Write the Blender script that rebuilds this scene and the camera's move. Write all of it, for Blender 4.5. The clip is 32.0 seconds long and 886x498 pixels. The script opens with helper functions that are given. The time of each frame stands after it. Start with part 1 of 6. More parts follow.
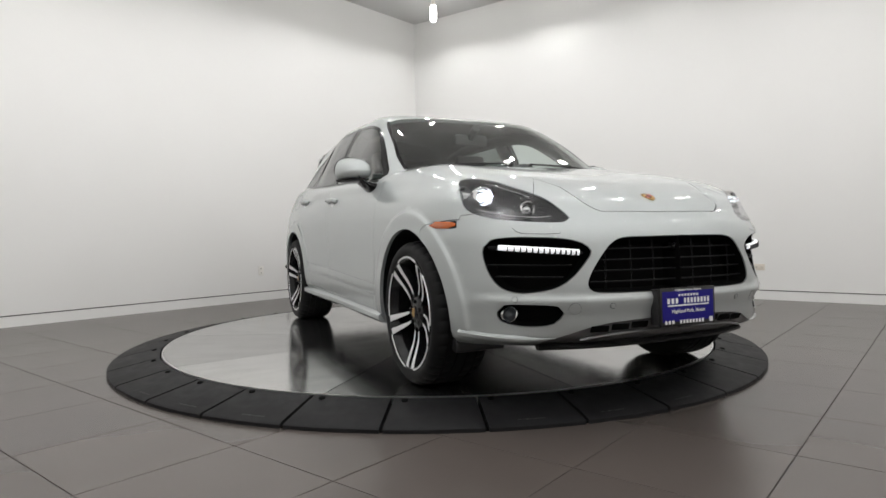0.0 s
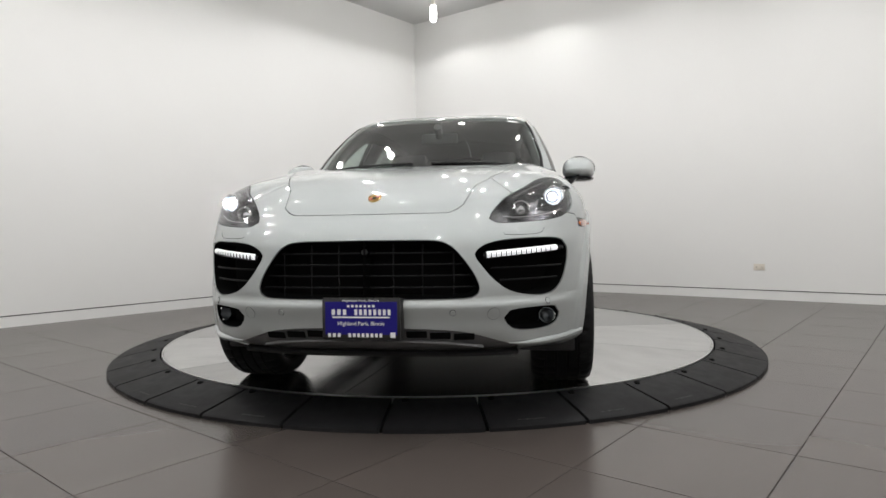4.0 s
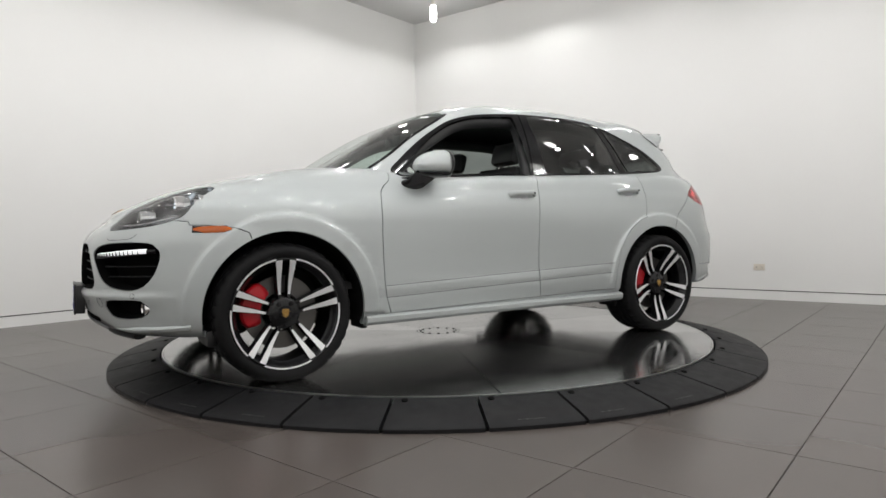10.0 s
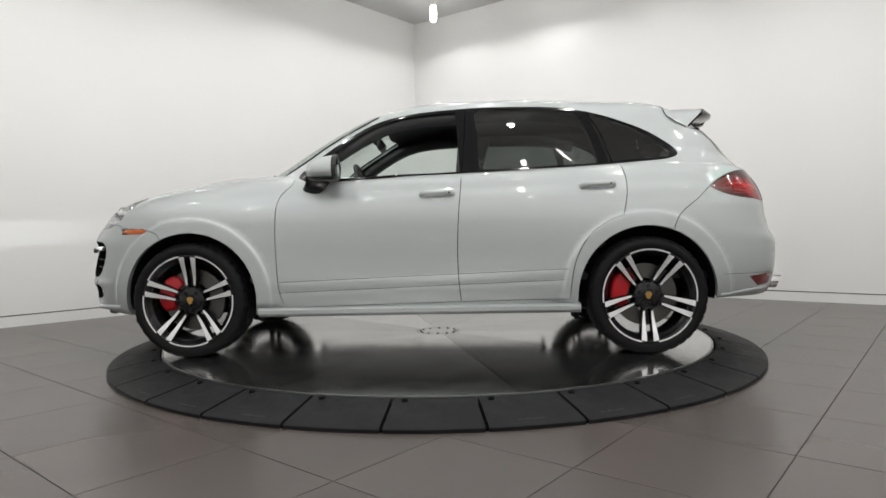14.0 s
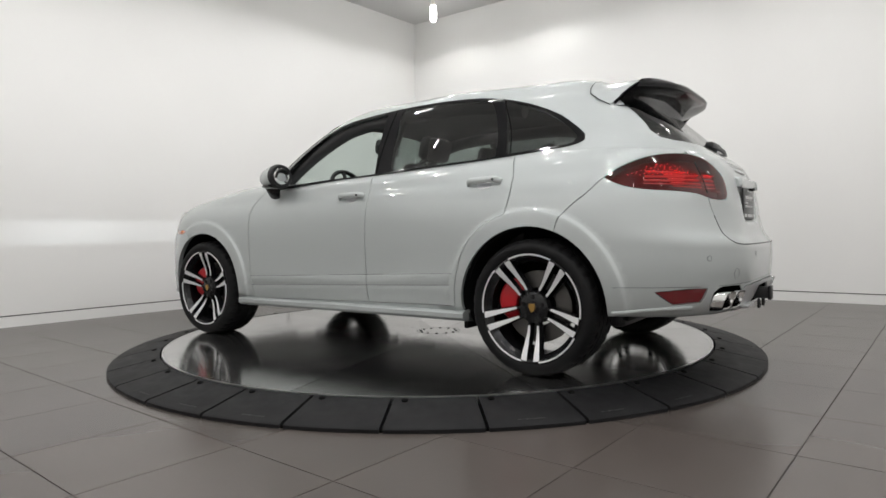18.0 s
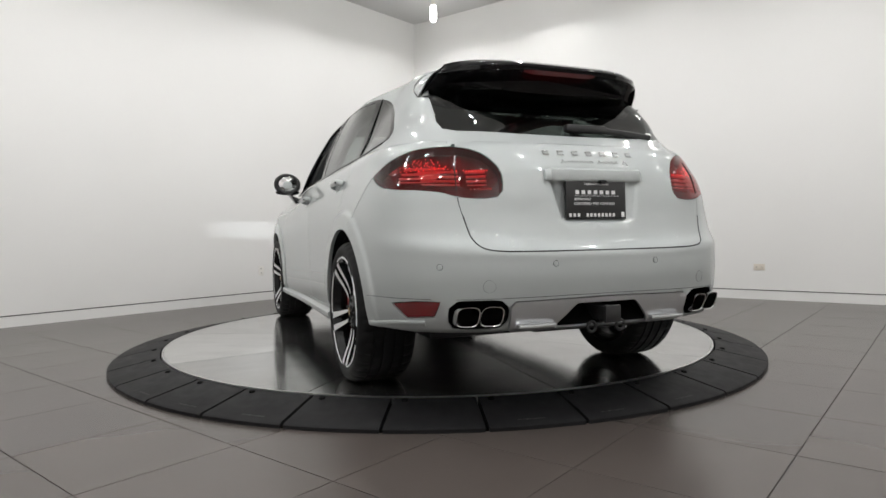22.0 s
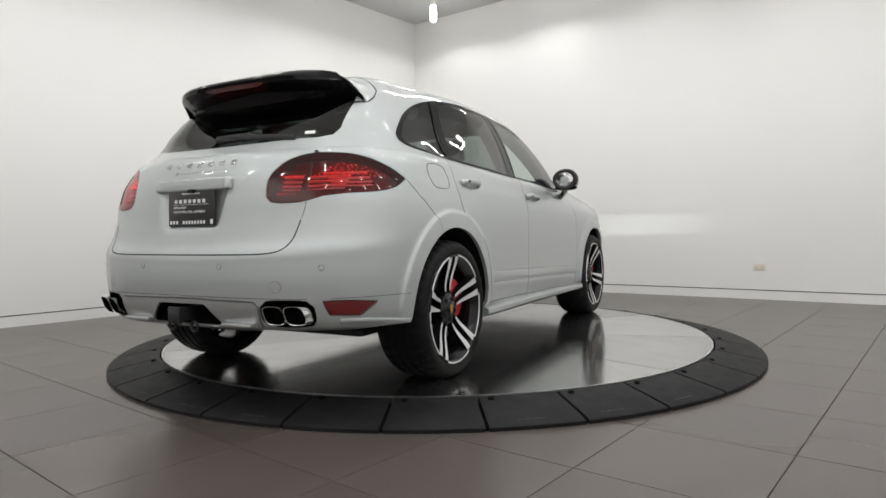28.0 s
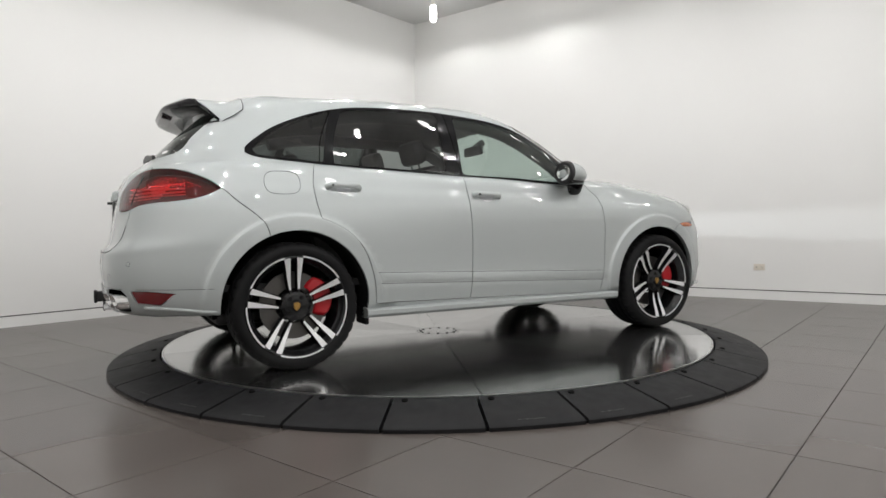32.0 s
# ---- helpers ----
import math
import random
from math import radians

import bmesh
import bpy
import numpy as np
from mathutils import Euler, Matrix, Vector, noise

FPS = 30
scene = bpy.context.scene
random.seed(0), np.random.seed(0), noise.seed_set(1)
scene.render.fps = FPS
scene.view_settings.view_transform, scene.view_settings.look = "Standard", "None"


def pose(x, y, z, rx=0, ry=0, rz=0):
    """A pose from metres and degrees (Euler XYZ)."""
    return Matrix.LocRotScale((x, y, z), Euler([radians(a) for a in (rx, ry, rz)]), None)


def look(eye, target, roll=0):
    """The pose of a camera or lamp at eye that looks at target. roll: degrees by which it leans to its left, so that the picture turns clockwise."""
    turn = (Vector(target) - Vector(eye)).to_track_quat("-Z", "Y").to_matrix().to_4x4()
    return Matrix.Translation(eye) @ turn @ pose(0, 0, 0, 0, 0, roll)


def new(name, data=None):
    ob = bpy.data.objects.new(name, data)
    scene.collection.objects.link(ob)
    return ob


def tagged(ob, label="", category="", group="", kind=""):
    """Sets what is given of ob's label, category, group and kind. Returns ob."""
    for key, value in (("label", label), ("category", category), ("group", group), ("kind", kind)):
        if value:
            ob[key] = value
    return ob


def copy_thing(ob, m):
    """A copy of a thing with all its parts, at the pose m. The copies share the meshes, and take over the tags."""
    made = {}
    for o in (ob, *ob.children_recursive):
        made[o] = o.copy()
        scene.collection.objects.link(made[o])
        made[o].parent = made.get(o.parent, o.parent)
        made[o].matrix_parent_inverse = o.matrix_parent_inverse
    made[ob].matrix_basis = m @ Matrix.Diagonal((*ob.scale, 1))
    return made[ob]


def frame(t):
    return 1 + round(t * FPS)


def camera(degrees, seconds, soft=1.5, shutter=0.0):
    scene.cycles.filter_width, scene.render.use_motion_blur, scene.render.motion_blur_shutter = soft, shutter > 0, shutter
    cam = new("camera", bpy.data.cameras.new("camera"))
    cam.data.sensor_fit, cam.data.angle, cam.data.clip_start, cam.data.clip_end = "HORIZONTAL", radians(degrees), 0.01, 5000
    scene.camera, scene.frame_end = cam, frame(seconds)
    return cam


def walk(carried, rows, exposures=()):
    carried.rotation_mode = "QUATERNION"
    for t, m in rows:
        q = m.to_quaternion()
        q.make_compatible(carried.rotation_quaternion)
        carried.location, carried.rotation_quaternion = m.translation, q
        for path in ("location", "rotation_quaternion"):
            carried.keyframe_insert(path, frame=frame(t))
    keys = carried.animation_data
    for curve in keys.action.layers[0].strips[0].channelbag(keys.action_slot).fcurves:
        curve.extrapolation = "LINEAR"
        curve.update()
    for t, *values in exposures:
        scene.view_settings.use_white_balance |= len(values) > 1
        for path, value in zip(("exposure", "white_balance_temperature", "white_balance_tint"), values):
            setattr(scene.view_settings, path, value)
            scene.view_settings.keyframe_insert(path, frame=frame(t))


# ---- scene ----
from mathutils.bvhtree import BVHTree
from mathutils.geometry import delaunay_2d_cdt

# ---------------------------------------------------------------- camera and its place
DISC_Z = 0.078          # top of the turntable over the floor
TURN_START, TURN_RATE = -66.21, -8.305   # degrees, degrees a second
CAR_SIDE = 0.101        # the car stands a little off the turntable's centre

cam = camera(70.36, 32.0, soft=1.6)
EYE = Vector((0.0, -4.954, 0.855))
yaw, pitch = radians(0.541), radians(-1.529)
AIM = EYE + Vector((math.sin(yaw) * math.cos(pitch), math.cos(yaw) * math.cos(pitch), math.sin(pitch)))
walk(cam, [(0.0, look(EYE, AIM, -0.911)), (32.0, look(EYE, AIM, -0.911))], exposures=[(0.0, 0.0), (32.0, 0.0)])

# ---------------------------------------------------------------- room numbers
CEIL = 4.29
CORNER = Vector((-0.32, 5.53))
DIR_L = Vector((-math.cos(radians(49.1)), -math.sin(radians(49.1))))
DIR_R = Vector((math.cos(radians(-37.1)), math.sin(radians(-37.1))))
ROOM = 10.0
END_L, END_R = CORNER + DIR_L * ROOM, CORNER + DIR_R * ROOM
BACK = CORNER + DIR_L * ROOM + DIR_R * ROOM

# ---------------------------------------------------------------- light
world = bpy.data.worlds.new("world")
scene.world = world
world.use_nodes = True
world.node_tree.nodes["Background"].inputs[0].default_value = (0.9, 0.95, 1.0, 1)
world.node_tree.nodes["Background"].inputs[1].default_value = 0.05

LAMPS = [(i, j) for i in (0.79, 2.38, 3.97, 5.56, 7.15, 8.74) for j in (1.05, 2.61, 4.17, 5.73, 7.29, 8.85)]


def lamp_spot(i, j):
    p = CORNER + DIR_L * i + DIR_R * j
    return p.x, p.y


LAMP_POWER = 28.0
for i, j in LAMPS:
    x, y = lamp_spot(i, j)
    bulb = bpy.data.lights.new("bulb_light", "SPOT")
    bulb.energy, bulb.shadow_soft_size, bulb.color = LAMP_POWER * ((0.55 if max(i, j) < 3 else 0.15 if i < 1.1 else 0.25) if min(i, j) < 1.1 else 0.7 if i < 3 else 1.0), 0.030, (1.0, 0.985, 0.975)
    bulb.spot_size, bulb.spot_blend = radians(179), 0.32
    new("bulb_light", bulb).location = (x, y, CEIL - 0.46)


# ---------------------------------------------------------------- materials
def material(name, color, rough=0.5, metal=0.0, **more):
    m = bpy.data.materials.new(name)
    m.use_nodes = True
    b = m.node_tree.nodes["Principled BSDF"]
    b.inputs["Base Color"].default_value = (*color, 1)
    b.inputs["Roughness"].default_value = rough
    b.inputs["Metallic"].default_value = metal
    for k, v in more.items():
        b.inputs[k.replace("_", " ")].default_value = v
    return m


def noise_node(m, scale, detail=4.0, coord="Object", stretch=None):
    n = m.node_tree.nodes
    tc = n.new("ShaderNodeTexCoord")
    t = n.new("ShaderNodeTexNoise")
    t.inputs["Scale"].default_value, t.inputs["Detail"].default_value = scale, detail
    src = tc.outputs[coord]
    if stretch:
        mp = n.new("ShaderNodeMapping")
        mp.inputs["Scale"].default_value = stretch
        m.node_tree.links.new(src, mp.inputs[0])
        src = mp.outputs[0]
    m.node_tree.links.new(src, t.inputs["Vector"])
    return t.outputs["Fac"]


def ramp(m, fac, lo, hi, a=0.15, b=0.85):
    r = m.node_tree.nodes.new("ShaderNodeMapRange")
    r.inputs[1].default_value, r.inputs[2].default_value, r.inputs[3].default_value, r.inputs[4].default_value = a, b, lo, hi
    m.node_tree.links.new(fac, r.inputs[0])
    return r.outputs[0]


def vary(m, fac, c1, c2, a=0.15, b=0.85):
    """Colour between c1 and c2 by fac."""
    n = m.node_tree.nodes
    mx = n.new("ShaderNodeMix")
    mx.data_type = "RGBA"
    mx.inputs[6].default_value, mx.inputs[7].default_value = (*c1, 1), (*c2, 1)
    m.node_tree.links.new(ramp(m, fac, 0, 1, a, b), mx.inputs[0])
    m.node_tree.links.new(mx.outputs[2], n["Principled BSDF"].inputs["Base Color"])
    return mx


def mottle(m, fac, c1, c2, spread):
    """As vary, and each object a little lighter or darker than the next."""
    mx = vary(m, fac, c1, c2)
    n = m.node_tree.nodes
    info, hsv = n.new("ShaderNodeObjectInfo"), n.new("ShaderNodeHueSaturation")
    k = n.new("ShaderNodeMath")
    k.operation, k.inputs[1].default_value, k.inputs[2].default_value = "MULTIPLY_ADD", spread, 1 - spread / 2
    m.node_tree.links.new(info.outputs["Random"], k.inputs[0])
    m.node_tree.links.new(k.outputs[0], hsv.inputs["Value"])
    m.node_tree.links.new(mx.outputs[2], hsv.inputs["Color"])
    m.node_tree.links.new(hsv.outputs[0], n["Principled BSDF"].inputs["Base Color"])


def rough_by(m, fac, lo, hi):
    m.node_tree.links.new(ramp(m, fac, lo, hi), m.node_tree.nodes["Principled BSDF"].inputs["Roughness"])


def bump(m, fac, strength, distance=0.002):
    b = m.node_tree.nodes.new("ShaderNodeBump")
    b.inputs["Strength"].default_value, b.inputs["Distance"].default_value = strength, distance
    m.node_tree.links.new(fac, b.inputs["Height"])
    m.node_tree.links.new(b.outputs[0], m.node_tree.nodes["Principled BSDF"].inputs["Normal"])


def glow(name, color, strength):
    m = material(name, (0.8, 0.8, 0.8), 0.3)
    b = m.node_tree.nodes["Principled BSDF"]
    b.inputs["Emission Color"].default_value, b.inputs["Emission Strength"].default_value = (*color, 1), strength
    return m


def pane(name, tint, gloss_ior=1.5):
    """Thin glass: tinted see-through with a Fresnel gloss."""
    m = bpy.data.materials.new(name)
    m.use_nodes = True
    n, l = m.node_tree.nodes, m.node_tree.links
    n.remove(n["Principled BSDF"])
    tr, gl, mx, fr = n.new("ShaderNodeBsdfTransparent"), n.new("ShaderNodeBsdfGlossy"), n.new("ShaderNodeMixShader"), n.new("ShaderNodeLayerWeight")
    tr.inputs[0].default_value = (*tint, 1)
    gl.inputs["Roughness"].default_value = 0.01
    base = ((gloss_ior - 1) / (gloss_ior + 1)) ** 2
    fr.inputs[0].default_value = 0.5
    pw, ad = n.new("ShaderNodeMath"), n.new("ShaderNodeMath")
    pw.operation, pw.inputs[1].default_value = "POWER", 4.0
    ad.operation, ad.inputs[1].default_value, ad.inputs[2].default_value = "MULTIPLY_ADD", 0.92 - 2 * base, 2 * base
    l.new(fr.outputs["Facing"], pw.inputs[0])
    l.new(pw.outputs[0], ad.inputs[0])
    l.new(ad.outputs[0], mx.inputs[0])
    l.new(tr.outputs[0], mx.inputs[1])
    l.new(gl.outputs[0], mx.inputs[2])
    l.new(mx.outputs[0], n["Material Output"].inputs[0])
    return m


WALL = material("wall_paint", (0.80, 0.80, 0.79), 0.6)
vary(WALL, noise_node(WALL, 0.7, 3), (0.79, 0.79, 0.775), (0.82, 0.82, 0.81))
bump(WALL, noise_node(WALL, 260, 2), 0.06)
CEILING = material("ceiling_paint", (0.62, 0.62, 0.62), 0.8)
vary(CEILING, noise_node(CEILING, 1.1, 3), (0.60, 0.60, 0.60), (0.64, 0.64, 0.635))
TILE = material("grey_tile", (0.15, 0.14, 0.13), 0.35)
mottle(TILE, noise_node(TILE, 1.3, 1), (0.086, 0.073, 0.066), (0.108, 0.093, 0.085), 0.16)
rough_by(TILE, noise_node(TILE, 2, 1), 0.25, 0.28)
bump(TILE, noise_node(TILE, 240, 2), 0.02, 0.0005)
GROUT = material("grout", (0.042, 0.036, 0.032), 0.95)
RUBBER = material("black_rubber", (0.028, 0.028, 0.03), 0.5, Specular_IOR_Level=0.2)
vary(RUBBER, noise_node(RUBBER, 5, 6), (0.008, 0.008, 0.009), (0.0145, 0.0145, 0.0155))
rough_by(RUBBER, noise_node(RUBBER, 14, 4), 0.50, 0.66)
bump(RUBBER, noise_node(RUBBER, 350, 2), 0.25, 0.001)
DISC = material("brushed_aluminium", (0.62, 0.62, 0.61), 0.25, 0.975, Coat_Weight=0.1, Coat_Roughness=0.05)
rough_by(DISC, noise_node(DISC, 3, 6), 0.07, 0.19)
mottle(DISC, noise_node(DISC, 2.2, 9, stretch=(1, 3, 1)), (0.40, 0.40, 0.395), (0.62, 0.62, 0.61), 0.6)
bump(DISC, noise_node(DISC, 36, 6, stretch=(1, 16, 1)), 0.07, 0.0008)
STEEL = material("steel_trim", (0.68, 0.68, 0.67), 0.3, 1.0)
SCREW = material("screw_dark", (0.004, 0.004, 0.004), 0.8, Specular_IOR_Level=0.1)
PLASTIC_W = material("white_plastic", (0.84, 0.83, 0.79), 0.35)
CREAM_PLATE = material("cream_plastic", (0.70, 0.65, 0.57), 0.4)
# near-black, puts the shade of gaps, seams and creases into colour
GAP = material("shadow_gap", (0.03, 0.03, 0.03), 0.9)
BULB = glow("bulb_glass", (1.0, 0.98, 0.95), 14.5)

PAINT = material("silver_paint", (0.62, 0.63, 0.63), 0.55, 0.68, Coat_Weight=1.0, Coat_Roughness=0.006, Coat_IOR=1.65)
flake = noise_node(PAINT, 900, 1)
vary(PAINT, flake, (0.42, 0.449, 0.449), (0.54, 0.571, 0.569))
SATIN = material("satin_silver", (0.55, 0.56, 0.57), 0.3, 0.8)
BLACK = material("gloss_black", (0.006, 0.006, 0.007), 0.08, Specular_IOR_Level=0.35)
PLASTIC = material("black_plastic", (0.014, 0.014, 0.015), 0.42)
bump(PLASTIC, noise_node(PLASTIC, 400, 2), 0.15, 0.0006)
DARK = material("dark_void", (0.004, 0.004, 0.004), 0.95, Specular_IOR_Level=0.05)
CHROME = material("chrome", (0.82, 0.82, 0.82), 0.08, 1.0)
TYRE = material("tyre_rubber", (0.0065, 0.0065, 0.007), 0.6, Specular_IOR_Level=0.2)
bump(TYRE, noise_node(TYRE, 220, 3), 0.2, 0.0008)
RIM_BLACK = material("rim_black", (0.008, 0.008, 0.009), 0.22, Specular_IOR_Level=0.35)
MACHINED = material("machined_alloy", (0.84, 0.84, 0.85), 0.42, 0.65)
bump(MACHINED, noise_node(MACHINED, 60, 3, stretch=(1, 1, 12)), 0.05, 0.0005)
IRON = material("brake_iron", (0.12, 0.115, 0.11), 0.4, 1.0)
LINER = material("liner_black", (0.006, 0.006, 0.006), 0.8, Specular_IOR_Level=0.15)
RED = material("caliper_red", (0.50, 0.010, 0.018), 0.3)
LEATHER = material("black_leather", (0.022, 0.022, 0.023), 0.5)
bump(LEATHER, noise_node(LEATHER, 180, 4), 0.3, 0.001)
GLASS_CLEAR = pane("clear_glass", (0.80, 0.88, 0.84), 1.62)
GLASS_TINT = pane("privacy_glass", (0.27, 0.30, 0.29), 1.6)
GLASS_SHIELD = pane("windshield_glass", (0.78, 0.88, 0.84), 1.85)
LENS = pane("lens_glass", (0.93, 0.94, 0.95))
LAMP_HOUSE = material("lamp_bezel", (0.26, 0.26, 0.265), 0.2, 0.8)
GRILLE_BLACK = material("grille_black", (0.005, 0.005, 0.006), 0.5, Specular_IOR_Level=0.14)
REFLECTOR = material("lamp_reflector", (0.8, 0.8, 0.8), 0.1, 1.0)
XENON = glow("xenon_lamp", (0.80, 0.92, 1.0), 1.6)
BEAM = glow("beam_slit", (0.92, 0.97, 1.0), 150000.0)
BEAM.cycles.emission_sampling = "FRONT"
DRL = glow("daylight_led", (0.95, 0.97, 1.0), 0.7)
ORANGE = material("amber_lens", (0.50, 0.10, 0.006), 0.12, 0.0, Coat_Weight=1.0)
RED_LENS = material("red_lens", (0.13, 0.003, 0.006), 0.08, 0.0, Coat_Weight=1.0)
BLUE = material("plate_blue", (0.012, 0.008, 0.17), 0.5, Specular_IOR_Level=0.2)
WHITE = material("white_print", (0.8, 0.8, 0.8), 0.5)
PLATE_BLACK = material("plate_black", (0.012, 0.012, 0.012), 0.3)
GOLD = material("badge_gold", (0.55, 0.33, 0.10), 0.25, 1.0)
BADGE_RED = material("badge_red", (0.3, 0.02, 0.02), 0.3)


# ---------------------------------------------------------------- mesh helpers
def put(name, bm, mat, smooth=True, sharp=40, parent=None):
    me = bpy.data.meshes.new(name)
    bm.to_mesh(me)
    bm.free()
    me.materials.append(mat)
    if smooth:
        me.shade_smooth()
        me.set_sharp_from_angle(angle=radians(sharp))
    ob = new(name, me)
    ob.parent = parent
    return ob


def part(name, bm, mat, parent, label="", smooth=True, sharp=40):
    ob = put(name, bm, mat, smooth, sharp, parent)
    return tagged(ob, label) if label else ob


def share(name, like, parent, m=None, label=""):
    """Another piece on the same mesh."""
    ob = new(name, like.data)
    ob.parent = parent
    if m is not None:
        ob.matrix_basis = m
    return tagged(ob, label) if label else ob


def add_box(bm, lo, hi, m=None, bevel=0.0):
    r = bmesh.ops.create_cube(bm, size=1)
    lo, hi = Vector(lo), Vector(hi)
    for v in r["verts"]:
        v.co = Vector([lo[k] + (v.co[k] + 0.5) * (hi[k] - lo[k]) for k in range(3)])
    if bevel:
        es = list({e for v in r["verts"] for e in v.link_edges})
        out = bmesh.ops.bevel(bm, geom=es, offset=bevel, segments=2, affect="EDGES", profile=0.5)
        vs = {v for f in out["faces"] for v in f.verts} | {v for v in r["verts"] if v.is_valid}
    else:
        vs = set(r["verts"])
    if m is not None:
        for v in vs:
            v.co = m @ v.co
    return vs


def box(lo, hi, bevel=0.0, m=None):
    bm = bmesh.new()
    add_box(bm, lo, hi, m, bevel)
    return bm


def lathe(bm, profile, steps=48, axis="y", centre=(0, 0, 0), closed=False):
    """Turn (radius, along) points round an axis."""
    rings = []
    for k in range(steps):
        a = 2 * math.pi * k / steps
        ring = []
        for r, s in profile:
            p = {"y": (r * math.cos(a), s, r * math.sin(a)), "z": (r * math.cos(a), r * math.sin(a), s), "x": (s, r * math.cos(a), r * math.sin(a))}[axis]
            ring.append(bm.verts.new(Vector(p) + Vector(centre)))
        rings.append(ring)
    n = len(profile)
    for k in range(steps):
        a, b = rings[k], rings[(k + 1) % steps]
        for i in range(n if closed else n - 1):
            j = (i + 1) % n
            bm.faces.new((a[i], a[j], b[j], b[i]))
    return rings


def fix(bm):
    bmesh.ops.remove_doubles(bm, verts=bm.verts, dist=1e-5)
    bmesh.ops.recalc_face_normals(bm, faces=bm.faces)
    return bm


def prism(bm, outline, depth, m=None):
    """A closed 2D outline (x, y) pushed out along z by depth."""
    a = [bm.verts.new((x, y, 0)) for x, y in outline]
    b = [bm.verts.new((x, y, depth)) for x, y in outline]
    fs = [bm.faces.new(a[::-1]), bm.faces.new(b)]
    n = len(a)
    for i in range(n):
        j = (i + 1) % n
        fs.append(bm.faces.new((a[i], a[j], b[j], b[i])))
    if m is not None:
        for v in a + b:
            v.co = m @ v.co
    return fs


def tube(points, radius, sides=8, closed=False, flat=1.0):
    """A round bar along a line of points."""
    bm = bmesh.new()
    pts = [Vector(p) for p in points]
    rings = []
    up = Vector((0, 0, 1))
    n = len(pts)
    for i, p in enumerate(pts):
        d = (pts[(i + 1) % n] - pts[i - 1]) if closed else (pts[min(i + 1, n - 1)] - pts[max(i - 1, 0)])
        d.normalize()
        s = d.cross(up)
        if s.length < 1e-3:
            s = d.cross(Vector((1, 0, 0)))
        s.normalize()
        w = s.cross(d)
        rings.append([bm.verts.new(p + s * radius * math.cos(2 * math.pi * k / sides) + w * radius * flat * math.sin(2 * math.pi * k / sides)) for k in range(sides)])
    for i in range(n if closed else n - 1):
        a, b = rings[i], rings[(i + 1) % n]
        for k in range(sides):
            bm.faces.new((a[k], a[(k + 1) % sides], b[(k + 1) % sides], b[k]))
    if not closed:
        bm.faces.new(rings[0][::-1])
        bm.faces.new(rings[-1])
    return fix(bm)


def smooth_line(pts, step=0.02, closed=False):
    """A soft line through the points."""
    P = [np.array(p, float) for p in pts]
    n = len(P)
    out = []
    for i in range(n if closed else n - 1):
        p0 = P[i - 1] if closed or i > 0 else 2 * P[0] - P[1]
        p1, p2 = P[i], P[(i + 1) % n]
        p3 = P[(i + 2) % n] if closed or i + 2 < n else 2 * P[-1] - P[-2]
        k = max(1, int(np.linalg.norm(p2 - p1) / step))
        for a in range(k):
            t = a / k
            out.append(0.5 * (2 * p1 + (p2 - p0) * t + (2 * p0 - 5 * p1 + 4 * p2 - p3) * t * t + (3 * p1 - p0 - 3 * p2 + p3) * t ** 3))
    if not closed:
        out.append(P[-1])
    return out


def straight_line(pts, step=0.02, closed=False):
    P = [np.array(p, float) for p in pts]
    out = []
    for i in range(len(P) if closed else len(P) - 1):
        a, b = P[i], P[(i + 1) % len(P)]
        k = max(1, int(np.linalg.norm(b - a) / step))
        out += [a + (b - a) * j / k for j in range(k)]
    if not closed:
        out.append(P[-1])
    return out


# ---------------------------------------------------------------- the room
def flat_wall(name, a, b, label):
    """A wall from a to b (plan), with a shadow gap over its base board."""
    d = (b - a).normalized()
    n = Vector((-d.y, d.x))
    mid = (CORNER + BACK) / 2
    if (mid - a).dot(n) > 0:
        n = -n
    n3, d3, L = Vector((n.x, n.y, 0)), Vector((d.x, d.y, 0)), (b - a).length
    m = Matrix(((d.x, n.x, 0, a.x), (d.y, n.y, 0, a.y), (0, 0, 1, 0), (0, 0, 0, 1)))
    ob = put(name, box((-0.0, 0, 0.118), (L, 0.2, CEIL + 0.1), m=m), WALL, smooth=False)
    tagged(ob, label, "wall", kind="structure")
    base = put("baseboard", box((0, 0.0, 0.0), (L, 0.1, 0.106), m=m), WALL, smooth=False)
    tagged(base, "white base strip below a thin shadow gap", "baseboard", kind="structure")
    # near-black strip paints the shade inside the reveal
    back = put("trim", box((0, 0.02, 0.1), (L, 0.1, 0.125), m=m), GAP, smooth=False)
    tagged(back, "near-black strip painting the shade in the reveal over the base strip", "trim", kind="structure")
    return m


M_LEFT = flat_wall("wall_west", CORNER, END_L, "plain white painted showroom wall")
M_RIGHT = flat_wall("wall_east", CORNER, END_R, "plain white painted showroom wall")
# two unseen walls, added to close the room for bounce and reflections
flat_wall("added_wall_south", END_L, BACK, "added plain white wall out of view, closing the room")
flat_wall("added_wall_north", END_R, BACK, "added plain white wall out of view, closing the room")

bm = bmesh.new()
prism(bm, [tuple(p) for p in (CORNER, END_L, BACK, END_R)], 0.2, Matrix.Translation((0, 0, CEIL)))
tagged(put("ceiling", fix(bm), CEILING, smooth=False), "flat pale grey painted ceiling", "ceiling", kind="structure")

# floor: grout sheet and square tiles
TILE_A, TILE_SIZE = radians(50.3), 0.602
bm = bmesh.new()
prism(bm, [tuple(p) for p in (CORNER, END_L, BACK, END_R)], 0.2, Matrix.Translation((0, 0, -0.2)))
